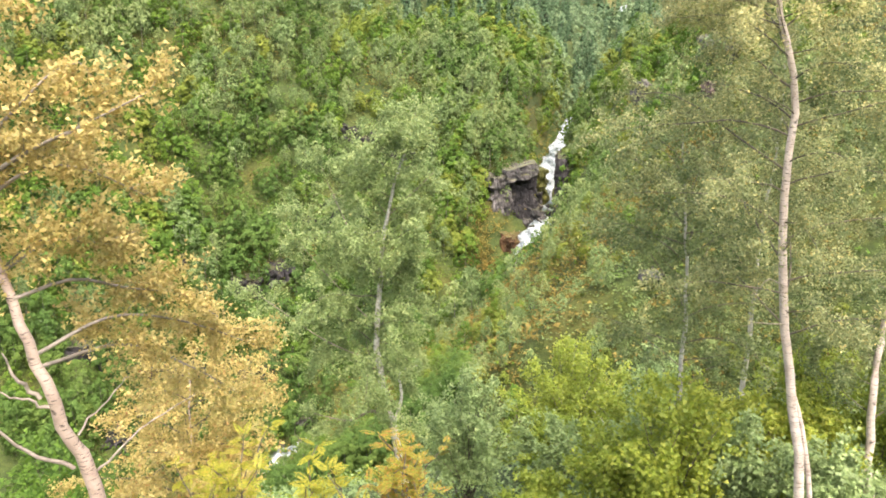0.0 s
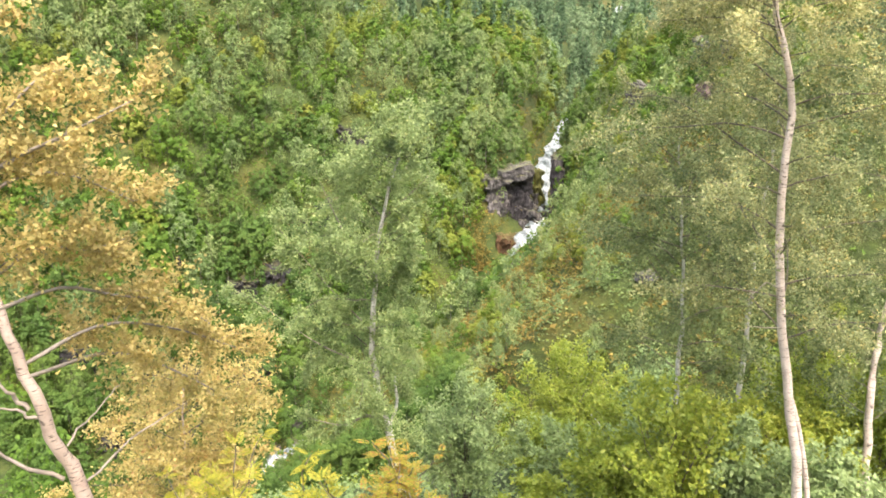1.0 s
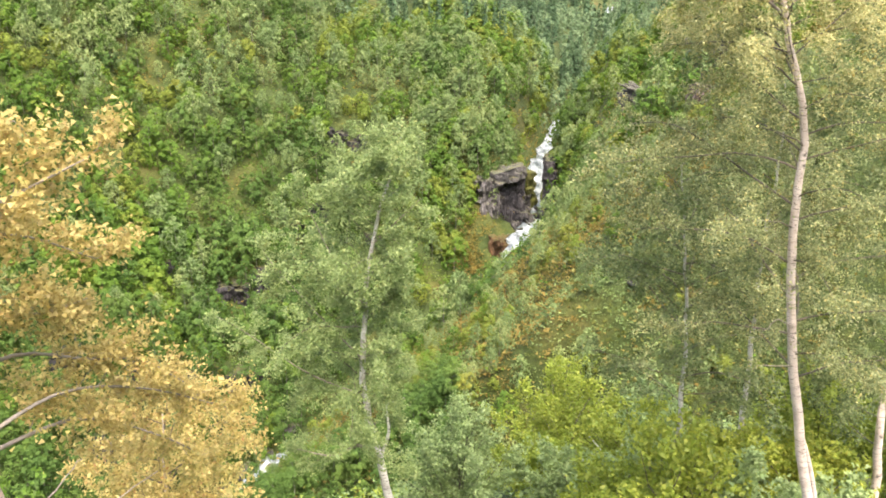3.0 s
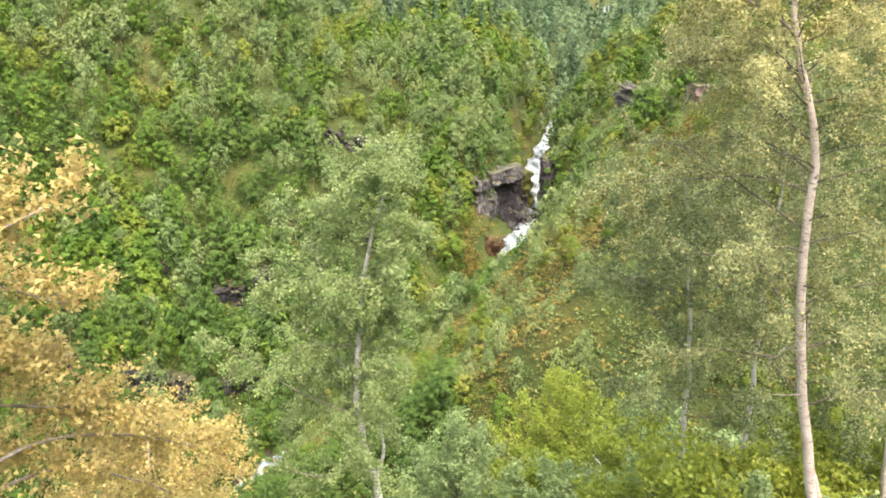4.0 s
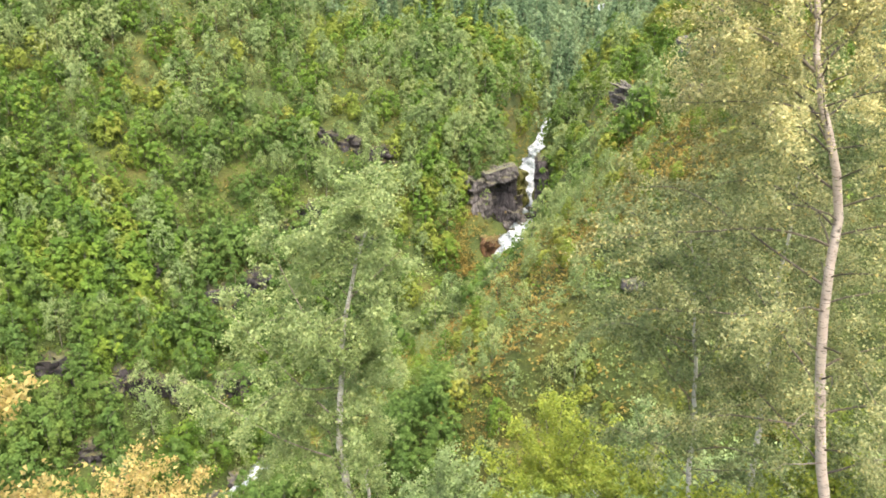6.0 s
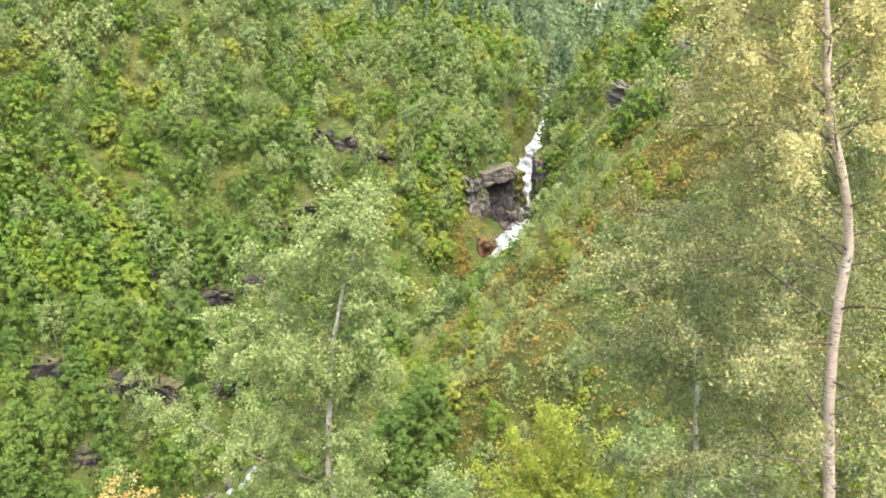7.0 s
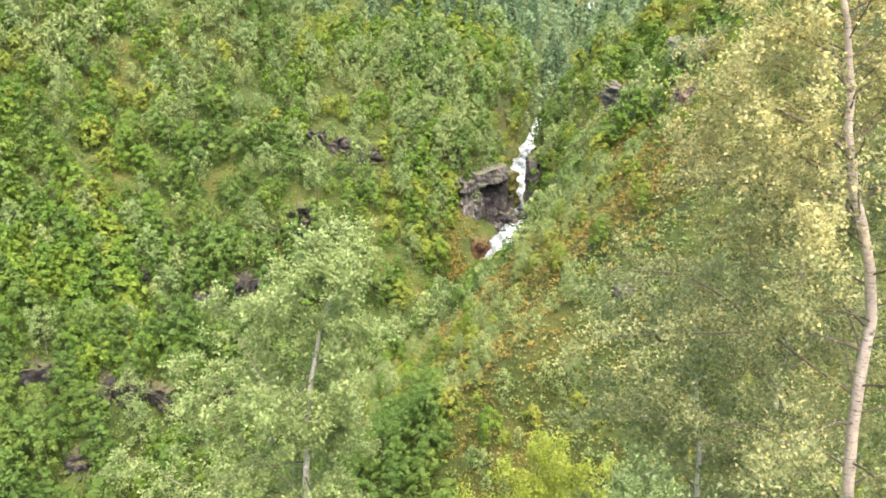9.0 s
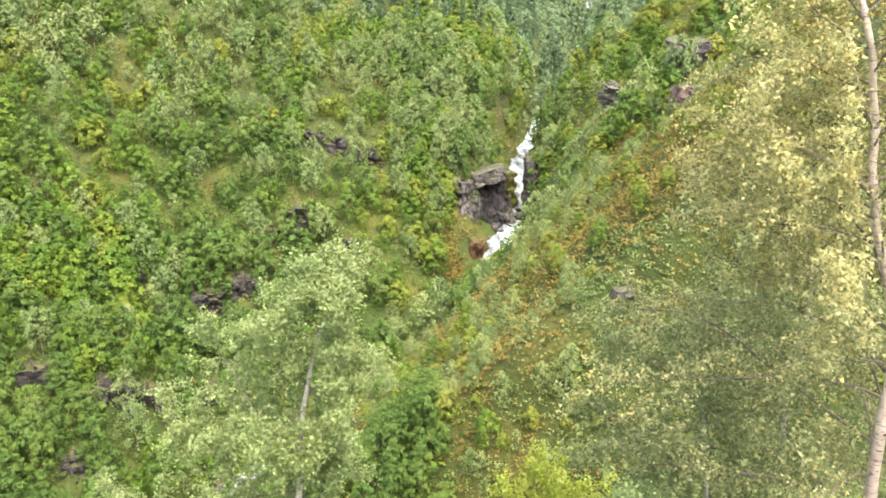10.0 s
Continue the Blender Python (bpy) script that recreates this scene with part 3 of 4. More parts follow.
def rowan(name, seed, x, y, top, spread, fronds, mat, label):
    """A young rowan: thin stems that end in rosettes of feathered leaves, each with its rows of leaflets."""
    rng = np.random.default_rng(seed)
    z0 = ground_z(x, y) - 0.05
    h = top - z0
    thing = tagged(new(name), label, "shrub")
    thing.location = (x, y, z0)
    stems = 9
    tips = []
    for k in range(stems):
        az = k * 2.39996 + rng.uniform(-0.4, 0.4)
        out = math.sqrt((k + 0.3) / stems) * spread
        goal = np.array([math.cos(az) * out, math.sin(az) * out, h * rng.uniform(0.86, 0.98)])
        st = smooth_run([np.zeros(3), goal * np.array([0.3, 0.3, 0.5]), goal], 14)
        tubes = [tube(st, np.linspace(0.022, 0.006, 14), 6)]
        for i in range(7, 14):
            d = unit(st[i] - st[i - 1])
            tw = grow(rng, st[i], side_way(rng, d, 0.9), rng.uniform(0.15, 0.45), 0.5, 0.1, 0.08)
            tubes.append(tube(tw, np.linspace(0.008, 0.004, len(tw)), 4))
            tips.append(tw[-1])
            tips.append(tw[len(tw) // 2])
        tips.append(st[-1])
        part("stem", mesh_from("stem", *joined(tubes), [BARK_TWIG], smooth=True), thing)
    vs = []
    for k in range(fronds):
        tip = tips[k % len(tips)]
        az = rng.uniform(0, 2 * np.pi)
        d = unit(np.array([math.cos(az), math.sin(az), rng.uniform(-0.1, 0.75)]))
        rib = grow(rng, tip, d, rng.uniform(0.11, 0.18), -0.9, 0.03, 0.018)
        across = unit(np.cross(d, np.array([0, 0, 1.0]) + rng.normal(size=3) * 0.25))
        for i in range(2, len(rib)):
            along = unit(rib[i] - rib[i - 1])
            ll = 0.046 * math.sin(0.5 + 2.2 * i / len(rib))
            for sgn in (-1, 1):
                w = unit(across * sgn + along * 0.45 + np.array([0, 0, -0.15]))
                s = np.cross(w, np.cross(along, across))
                s = unit(s) * ll * 0.23
                b = rib[i]
                vs.append([b, b + w * ll * 0.5 + s, b + w * ll, b + w * ll * 0.5 - s])
        b, along = rib[-1], unit(rib[-1] - rib[-2])
        vs.append([b, b + along * 0.025 + across * 0.009, b + along * 0.05, b + along * 0.025 - across * 0.009])
    v = np.array(vs).reshape(-1, 3)
    part("crown", mesh_from("crown", v, np.arange(len(v)).reshape(-1, 4), [mat]), thing)
    return thing


def table(*pairs):
    """A length that changes with height: (z, metres) pairs from below upwards."""
    zs, ls = [p[0] for p in pairs], [p[1] for p in pairs]
    return lambda z, az: float(np.interp(z, zs, ls))


def one_sided(reach, by):
    """Limbs that grow shorter towards the east."""
    return lambda z, az: reach(z, az) * (1 - by * max(0.0, math.cos(az)))


# the tall birch beside the path, with a second stem at its foot
birch("birch_tree", 11, [(6.2, 12.0, -10.3), (6.06, 12.0, -8.9), (5.77, 12.0, -7.3), (5.4, 12.0, -5.9), (5.19, 12.0, -4.45), (5.06, 12.0, -3.1), (5.0, 12.0, -2.0),
                         (4.72, 12.0, -1.1), (4.54, 12.0, -0.6), (4.45, 12.0, 0.0), (4.3, 12.0, 0.6), (4.15, 12.05, 1.2), (4.2, 12.1, 2.4)],
      0.092, 0.02, 64, table((-8, 1.2), (-6.3, 2.0), (-4, 2.7), (-2.7, 2.6), (-1.4, 1.9), (0, 1.25), (1.5, 0.8), (2.5, 0.5)), 130000, 0.033,
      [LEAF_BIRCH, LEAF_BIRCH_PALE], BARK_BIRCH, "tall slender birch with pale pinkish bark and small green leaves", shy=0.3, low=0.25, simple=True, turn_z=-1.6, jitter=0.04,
      extra_stems=[([(6.42, 12.15, -10.4), (6.28, 12.1, -8.95), (5.95, 12.08, -7.6), (5.62, 12.04, -6.7), (5.47, 12.02, -6.2)], 0.05, 0.035)],
      extra_limbs=[([(4.54, 12.0, -0.6), (4.2, 11.95, -0.36), (3.85, 11.9, -0.2), (3.5, 11.8, 0.0), (3.2, 11.7, 0.15)], 0.026),
                   ([(4.46, 12.0, -0.05), (4.25, 11.9, 0.25), (4.05, 11.8, 0.6)], 0.016), ([(4.54, 12.0, -0.55), (4.8, 11.9, -0.2), (4.95, 11.8, 0.3)], 0.016)],
      bare_limbs=[([(5.25, 11.95, -4.95), (4.9, 11.85, -4.85), (4.55, 11.8, -5.1)], 0.012), ([(5.33, 11.95, -5.6), (4.95, 11.85, -5.55), (4.55, 11.8, -5.6)], 0.012)])
birch("birch_tree", 12, [(9.35, 15.3, -12.2), (9.2, 15.3, -11.3), (8.96, 15.3, -9.6), (8.83, 15.3, -8.0), (8.85, 15.3, -6.7), (9.0, 15.4, -4), (9.0, 15.4, -1), (9.1, 15.4, 1.5)],
      0.12, 0.02, 40, table((-8, 1.4), (-5, 2.6), (-2, 2.6), (1.5, 0.7)), 30000, 0.058,
      LEAF_BIRCH_DEEP, BARK_BIRCH, "tall birch with pale bark and green leaves beside another birch", shy=0.8, low=0.3, simple=True)
birch("birch_tree", 13, [(4.9, 15.2, -12.4), (4.8, 15.1, -9), (4.7, 15.0, -6.5), (4.5, 15.0, -4.6), (4.3, 14.9, -3.2)],
      0.07, 0.012, 34, table((-10, 1.0), (-7.5, 1.8), (-5.5, 2.0), (-4, 1.4), (-3.2, 0.5)), 22000, 0.056,
      LEAF_BIRCH_DEEP, BARK_GREY, "bushy birch with dense green leaves behind a taller birch", low=0.3, simple=True)
birch("birch_tree", 14, [(7.4, 18.2, -12.8), (7.3, 18.1, -9), (7.2, 18.0, -6), (7.3, 18.0, -3.6), (7.2, 18, -2.4)],
      0.08, 0.012, 34, table((-10, 1.2), (-7.5, 2.1), (-5.5, 2.2), (-3.6, 1.4), (-2.4, 0.5)), 20000, 0.064,
      LEAF_BIRCH_DEEP, BARK_GREY, "birch with dull green foliage standing behind other birches", low=0.3, simple=True)
# the lone birch in the middle, with a crooked lower limb
birch("birch_tree", 15, [(-0.75, 17.7, -14.4), (-0.9, 17.5, -12.7), (-1.27, 17.5, -10.66), (-1.52, 17.5, -8.86), (-1.42, 17.5, -7.03), (-1.15, 17.5, -5.2), (-0.75, 17.5, -4.0), (-0.58, 17.5, -3.35)],
      0.13, 0.012, 56, one_sided(table((-11, 1.3), (-9, 2.3), (-7, 2.2), (-5.6, 1.5), (-4.3, 0.8), (-3.3, 0.4)), 0.6), 76000, 0.051,
      [LEAF_BIRCH_FRESH, LEAF_BIRCH_FRESH], BARK_GREY, "lone birch with a grey trunk and airy pale green crown", low=0.33, simple=True, turn_z=-7.0,
      extra_stems=[([(-1.2, 17.5, -10.9), (-0.98, 17.45, -10.1), (-1.0, 17.4, -9.4), (-0.6, 17.4, -9.2)], 0.05, 0.012)],
      extra_limbs=[([(-1.25, 17.5, -10.7), (-1.7, 17.3, -10.35), (-2.2, 17.2, -10.55), (-3.0, 17.1, -10.3)], 0.05),
                   ([(-1.42, 17.5, -7.0), (-1.9, 17.4, -6.2), (-2.4, 17.4, -5.0), (-2.6, 17.4, -4.4)], 0.02), ([(-1.5, 17.5, -8.3), (-2.3, 17.4, -7.3), (-3.1, 17.3, -6.2), (-3.45, 17.3, -5.7)], 0.02),
                   ([(-1.5, 17.5, -9.2), (-2.7, 17.3, -8.5), (-3.9, 17.2, -7.5), (-4.5, 17.2, -7.1)], 0.02), ([(-1.2, 17.5, -5.6), (-0.6, 17.4, -5.0), (-0.2, 17.4, -4.6)], 0.02)])
# the leaning birch in autumn colours and a lower one behind it
birch("birch_tree", 16, [(-3.31, 7.20, -6.24), (-3.43, 7.00, -5.12), (-3.52, 6.90, -4.54), (-3.60, 6.80, -3.85), (-3.75, 6.80, -3.26), (-3.88, 6.85, -2.72), (-4.00, 6.90, -1.95), (-4.09, 7.00, -1.29), (-4.02, 7.00, -0.69)],
      0.082, 0.022, 9, table((-4.5, 0.3), (-3.2, 0.6), (-2.2, 0.9), (-1.0, 0.9), (-0.3, 0.6)), 29000, 0.042,
      [LEAF_OLIVE, LEAF_GOLD], BARK_PINK, "leaning birch with bare lower limbs and golden autumn leaves", low=0.6, simple=True, turn_z=-5.2, sub_len=0.55,
      extra_limbs=[([(-4.00, 6.90, -1.95), (-3.47, 6.90, -1.64), (-3.02, 6.80, -1.44), (-2.41, 6.80, -1.15)], 0.026),
                   ([(-3.98, 6.90, -2.10), (-3.50, 7.00, -1.82), (-3.20, 7.30, -1.90), (-2.88, 7.80, -2.28)], 0.022),
                   ([(-3.88, 6.85, -2.72), (-3.60, 7.30, -2.57), (-3.32, 7.60, -2.70), (-3.05, 7.90, -2.69)], 0.02),
                   ([(-3.79, 6.80, -2.95), (-3.55, 7.50, -3.04), (-3.22, 8.00, -3.34), (-2.84, 8.40, -3.57), (-2.55, 8.70, -3.98)], 0.022),
                   ([(-3.69, 6.80, -3.50), (-3.31, 7.70, -3.52), (-2.88, 8.60, -4.00), (-2.31, 9.30, -4.63)], 0.022),
                   ([(-3.65, 6.80, -3.61), (-3.36, 8.00, -3.98), (-2.97, 8.90, -4.73), (-2.54, 9.40, -5.40)], 0.022),
                   ([(-4.01, 6.90, -1.75), (-3.50, 6.90, -1.27), (-3.22, 7.00, -1.01), (-2.98, 7.00, -0.92)], 0.02)],
      bare_limbs=[([(-3.63, 6.80, -4.03), (-3.79, 6.70, -3.93), (-4.05, 6.60, -3.81)], 0.018),
                  ([(-3.58, 6.95, -4.79), (-3.83, 6.80, -4.47), (-4.06, 6.70, -4.14), (-4.17, 6.60, -3.90)], 0.024),
                  ([(-3.70, 6.80, -3.94), (-3.84, 6.80, -3.67), (-3.95, 6.80, -3.41)], 0.024),
                  ([(-3.46, 6.90, -4.39), (-3.27, 7.10, -4.16), (-3.05, 7.40, -4.04)], 0.012),
                  ([(-3.43, 7.00, -4.90), (-3.14, 7.40, -4.71), (-2.76, 8.00, -4.63)], 0.014)])
birch("birch_tree", 17, [(-4.9, 13.5, -13.2), (-4.8, 13.5, -11), (-4.7, 13.4, -9.2), (-4.5, 13.3, -7.1)],
      0.07, 0.012, 34, table((-12, 1.3), (-10.3, 2.1), (-8.6, 2.0), (-7.1, 0.7)), 36000, 0.052,
      [LEAF_OLIVE, LEAF_GOLD], BARK_BIRCH, "small round birch turning golden yellow on top", low=0.25, simple=True, turn_z=-9.6)
# bushes on the near slope
bush("willow_bush", 21, 0.7, 20.0, -10.9, 1.5, 18, 17000, 0.075, LEAF_WILLOW, "rounded grey-green willow bush on the steep slope", 0.5)
twiggy = bush("rowan_bush", 22, 4.5, 26.0, -13.0, 2.2, 18, 15000, 0.085, LEAF_LIME, "yellow-green rowan bush with a bare twig", 0.5, bark=BARK_LIMB)
for line, r in (([(5.76, 23.40, -15.58), (5.29, 23.20, -14.59), (4.70, 23.00, -13.73)], 0.05), ([(5.33, 23.20, -14.65), (4.57, 23.00, -14.67), (3.84, 22.80, -14.83)], 0.035)):
    pts = smooth_run([np.array(p) for p in line], 10) - np.array(twiggy.location)
    part("dead_twig", mesh_from("dead_twig", *tube(pts, np.linspace(r, 0.3 * r, 10), 7), [BARK_GREY], smooth=True), twiggy, "bare pale dead twig")
bush("willow_bush", 24, 7.5, 26.6, -13.6, 1.5, 14, 7000, 0.09, LEAF_WILLOW, "grey-green willow bush at the foot of a crag", 0.5)
bush("rowan_bush", 23, 3.3, 23.5, -14.3, 1.8, 14, 9000, 0.09, LEAF_LIME, "low yellow-green bush on the steep slope", 0.5)
for k, (bx, by, top, sp, mat) in enumerate([(5.2, 17.5, -10.2, 1.3, LEAF_WILLOW), (6.6, 16.6, -9.3, 1.2, LEAF_LIME), (7.7, 15.6, -9.2, 1.2, LEAF_LIME), (8.9, 18.0, -8.6, 1.5, LEAF_LIME),
                                            (7.2, 13.7, -9.0, 1.0, LEAF_WILLOW), (5.6, 20.5, -11.2, 1.7, LEAF_LIME), (3.8, 20.0, -12.6, 1.5, LEAF_WILLOW), (10.2, 16.5, -8.6, 1.4, LEAF_LIME),
                                            (4.6, 14.2, -7.9, 1.1, LEAF_LIME), (3.9, 16.0, -9.9, 1.1, LEAF_LIME), (5.9, 14.6, -9.0, 0.9, LEAF_WILLOW), (2.6, 18.0, -13.0, 1.0, LEAF_LIME)]):
    bush("leafy_bush", 30 + k, bx, by, top, sp, 12, 8000, 0.088, mat,
         "bright yellow-green leafy bush under the birches" if mat is LEAF_LIME else "grey-green leafy bush under the birches", 0.5)
for k, (bx, by, top, sp) in enumerate([(-6.6, 12.2, -8.6, 1.3), (-8.0, 14.5, -9.6, 1.5), (-7.0, 10.0, -8.3, 0.9), (-2.6, 14.5, -12.2, 1.0)]):
    bush("green_bush", 60 + k, bx, by, top, sp, 12, 7000, 0.09, FAR_GREEN, "fresh green leafy bush on the near slope", 0.5)
for k, (bx, by, top, sp, mat, label) in enumerate([
        (-2.2, 7.0, -4.8, 0.44, LEAF_ROWAN, "young rowan with feathery bright yellow leaves"), (-1.2, 7.0, -4.84, 0.36, LEAF_ROWAN, "young rowan with feathery yellow-green leaves"),
        (-0.42, 7.3, -4.78, 0.28, LEAF_ROWAN_ORANGE, "young rowan with yellow leaves turning orange"), (-3.1, 7.0, -5.4, 0.3, LEAF_ROWAN_ORANGE, "low young rowan with yellow and orange leaves")]):
    rowan("rowan_sapling", 50 + k, bx, by, top, sp, 560, mat, label)


# ---------------------------------------------------------------- woods on the far slopes
def far_crown(seed, height, wide, low, clumps, cards, card, droop, lumpy):
    """A crown of many sprays of leaves, gathered in uneven domed clumps that face outwards."""
    rng = np.random.default_rng(seed)
    cs, ns = [], []
    lean = rng.normal(size=2) * 0.25
    for k in range(clumps):
        f = (k + rng.random()) / clumps
        h = low + (0.92 - low) * f
        r = wide * (0.8 + 0.35 * rng.random()) * math.sqrt(max(0.02, 1 - ((h - 0.42) / 0.6) ** 2 if h > 0.42 else 1 - ((0.42 - h) / 0.6) ** 2))
        az = k * 2.39996 + rng.uniform(-0.6, 0.6)
        rr = r * rng.uniform(0.5, 0.9) * (1 if f < 0.9 else 0.25)
        c = np.array([math.cos(az) * rr + lean[0] * h, math.sin(az) * rr + lean[1] * h, h * height])
        s = rng.uniform(0.55, 1.15) * lumpy * (1.1 - 0.45 * f)
        away = unit(c - np.array([0, 0, 0.35 * height]))
        o = unit(rng.normal(size=(cards, 3)) + 0.7 * away + np.array([0, 0, 0.3]))
        q = o * s * rng.uniform(0.7, 1.08, (cards, 1)) * np.array([1, 1, 0.85])
        q[:, 2] -= droop * np.hypot(q[:, 0], q[:, 1])
        cs.append(c + q)
        ns.append(o + 0.7 * away + np.array([0, 0, 0.25]))
    return spray(np.concatenate(cs), np.concatenate(ns), card, rng, 0.42, 0.27 if droop > 0.3 else 0.36, 0.9 if droop > 0.3 else 0.1)


def spruce_crown(seed, height, wide, whorls, cards, card):
    rng = np.random.default_rng(seed)
    cs, ns = [], []
    for k in range(whorls):
        h = 0.08 + 0.92 * k / whorls
        r = wide * (1 - h) ** 0.85 + 0.12
        n = max(5, int(cards * (1 - h) + 4))
        az = rng.uniform(0, 2 * np.pi, n)
        rr = r * np.sqrt(rng.uniform(0.1, 1, n))
        cs.append(np.stack([np.cos(az) * rr, np.sin(az) * rr, h * height - rr * 0.35 + rng.normal(size=n) * 0.12], 1))
        ns.append(np.stack([np.cos(az), np.sin(az), np.full(n, 0.9)], 1))
    return spray(np.concatenate(cs), np.concatenate(ns), card, rng, 0.45)


def far_trunk(seed, height, limbs, r):
    rng = np.random.default_rng(seed + 500)
    line = smooth_run([np.zeros(3), np.array([rng.normal() * 0.15, rng.normal() * 0.15, height * 0.5]), np.array([rng.normal() * 0.3, rng.normal() * 0.3, height * 0.93])], 7)
    tubes = [tube(line, np.linspace(r, r * 0.2, 7), 4)]
    for k in range(limbs):
        f = rng.uniform(0.35, 0.8)
        az = rng.uniform(0, 6.28)
        foot = run_at(line, f)
        tubes.append(tube(np.array([foot, foot + np.array([math.cos(az), math.sin(az), 0.9]) * height * 0.2]), [r * 0.4, r * 0.1], 3))
    return joined(tubes)


KINDS = {
    "birch_tree": dict(mat=FAR_BIRCH, mats=5, label="birch with a rounded dull green crown on the far slope", category="tree"),
    "alder_tree": dict(mat=FAR_GREEN, mats=4, label="leafy bright green tree on the far slope", category="tree"),
    "aspen_tree": dict(mat=FAR_BLUE, mats=4, label="bluish green leafy tree on the far slope", category="tree"),
    "yellowing_tree": dict(mat=FAR_YELLOW, mats=3, label="small tree turning yellow on the far slope", category="tree"),
    "valley_tree": dict(mat=VALLEY_HAZE_LEAF, mats=4, label="leafy tree at the head of the valley, its green paled by painted haze", category="tree"),
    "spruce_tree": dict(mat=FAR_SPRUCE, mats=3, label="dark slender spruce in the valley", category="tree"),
}
PROTO, FINE = {}, {}
for kind, spec in KINDS.items():
    for k in range(spec["mats"]):
        seed = 100 + 10 * len(PROTO)
        if kind == "spruce_tree":
            hgt = 11.0
            cv = spruce_crown(seed, hgt, 1.5, 15, 24, 0.75)
            tv = far_trunk(seed, hgt, 0, 0.12)
        else:
            hgt = {"birch_tree": 7.0, "alder_tree": 5.5, "aspen_tree": 6.5, "yellowing_tree": 4.2, "valley_tree": 7.5}[kind]
            wide = {"birch_tree": 1.75, "alder_tree": 2.0, "aspen_tree": 1.9, "yellowing_tree": 1.6, "valley_tree": 1.7}[kind]
            cv = far_crown(seed, hgt, wide, 0.08, 14, 24, 0.56, 0.2, 1.05) if kind == "valley_tree" else far_crown(seed, hgt, wide, 0.34 if kind == "birch_tree" and k == 4 else 0.14 if kind == "birch_tree" else 0.08, 20, 28, 0.43, 0.45 if kind == "birch_tree" else 0.1, 1.0)
            tv = far_trunk(seed, hgt, 1, 0.055)
            if kind != "valley_tree":
                fv = far_crown(seed, hgt, wide, 0.14 if kind == "birch_tree" else 0.08, 22, 50, 0.29, 0.45 if kind == "birch_tree" else 0.1, 0.95)
                FINE[kind, k] = (hgt, fv, tv, mesh_from("crown", *fv, [spec["mat"]]), mesh_from("trunk", *tv, [BARK_FAR], smooth=True))
        PROTO[kind, k] = (hgt, cv, tv, mesh_from("crown", *cv, [spec["mat"]]), mesh_from("trunk", *tv, [BARK_FAR], smooth=True))


# plainer crowns for the head of the valley
PLAIN = {}
for kind in KINDS:
    for k in range(KINDS[kind]["mats"]):
        seed = 400 + 10 * len(PLAIN)
        hgt = PROTO[kind, k][0]
        cv = spruce_crown(seed, hgt, 1.5, 11, 14, 1.1) if kind == "spruce_tree" else far_crown(seed, hgt, 1.8, 0.08, 14, 27, 0.55, 0.3, 1.1)
        PLAIN[kind, k] = (hgt, cv, PROTO[kind, k][2])


def scatter(rng, gap, y0, y1, half_deg, x_extra=10):
    """Jittered places over the slopes ahead."""
    xs = np.arange(-260, 260, gap)
    ys = np.arange(y0, y1, gap)
    X, Y = np.meshgrid(xs, ys)
    X = (X + rng.uniform(-0.5, 0.5, X.shape) * gap).ravel()
    Y = (Y + rng.uniform(-0.5, 0.5, Y.shape) * gap).ravel()
    ok = (X > -Y * math.tan(radians(half_deg)) - x_extra) & (X < Y * math.tan(radians(half_deg + 2)) + x_extra)
    return X[ok], Y[ok]


CLEAR = []          # x, y, radius: bare rock that no tree hides


def open_ground(X, Y):
    ok = np.ones(len(X), bool)
    for cx, cy, r in CLEAR:
        ok &= np.hypot(X - cx, Y - cy) > r
    return ok



# ---------------------------------------------------------------- rock: the gorge's walls, ledges in the woods, boulders in the stream
def put_rock(name, x, y, top, size, mat, seed, turn, label, lean=0.0, overhang=0.0, cuts=22, clear=0.0, rough=0.75, tilt=0.0):
    if clear:
        CLEAR.append((x - 0.02 * clear, y - 0.75 * clear, clear))
        CLEAR.append((x, y, 0.8 * clear))
    if top is None:
        top = ground_z(x, y + 0.4 * size[1]) + 0.5
    return crag(name, x, y, top, size, mat, seed, turn, label, lean, overhang, cuts, rough, tilt)


# the hollow's shadow is partly in the rock colour of this back wall
put_rock("gorge_cliff", 19.4, 208.6, -53.0, (8.6, 8, 17), ROCK_DARK, 1, 12, "dark smooth hollow cliff beside the waterfall, its shade painted into the rock", 0, 0.0, 30, 0, 0.3)
put_rock("gorge_cliff", 19.6, 206.0, -51.9, (9.4, 9, 3.4), ROCK_GREY, 2, 6, "grey rock brow jutting over the gorge", 0, 0.1, 24, 0, 0.3, -13)
put_rock("gorge_cliff", 13.2, 205.0, -54.7, (6.2, 8, 15), ROCK_GREY, 3, 28, "grey cliff face under overhanging trees", 0, 0.0, 24, 2, 0.5)
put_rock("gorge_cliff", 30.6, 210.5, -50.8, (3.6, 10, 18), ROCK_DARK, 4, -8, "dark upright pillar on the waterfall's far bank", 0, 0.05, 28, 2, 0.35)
put_rock("mossy_rock", 26.2, 216.5, -56.2, (3.0, 4, 11), ROCK_MOSS, 6, 20, "yellow-green mossy rock dividing the waterfall", 0, 0, 14, 0, 0.5)
put_rock("boulder", 17.0, 195.6, -67.3, (5.4, 4.4, 6), ROCK_RUST, 5, 15, "big rust-brown boulder beside the pool", 0, 0, 12, 3, 0.5)
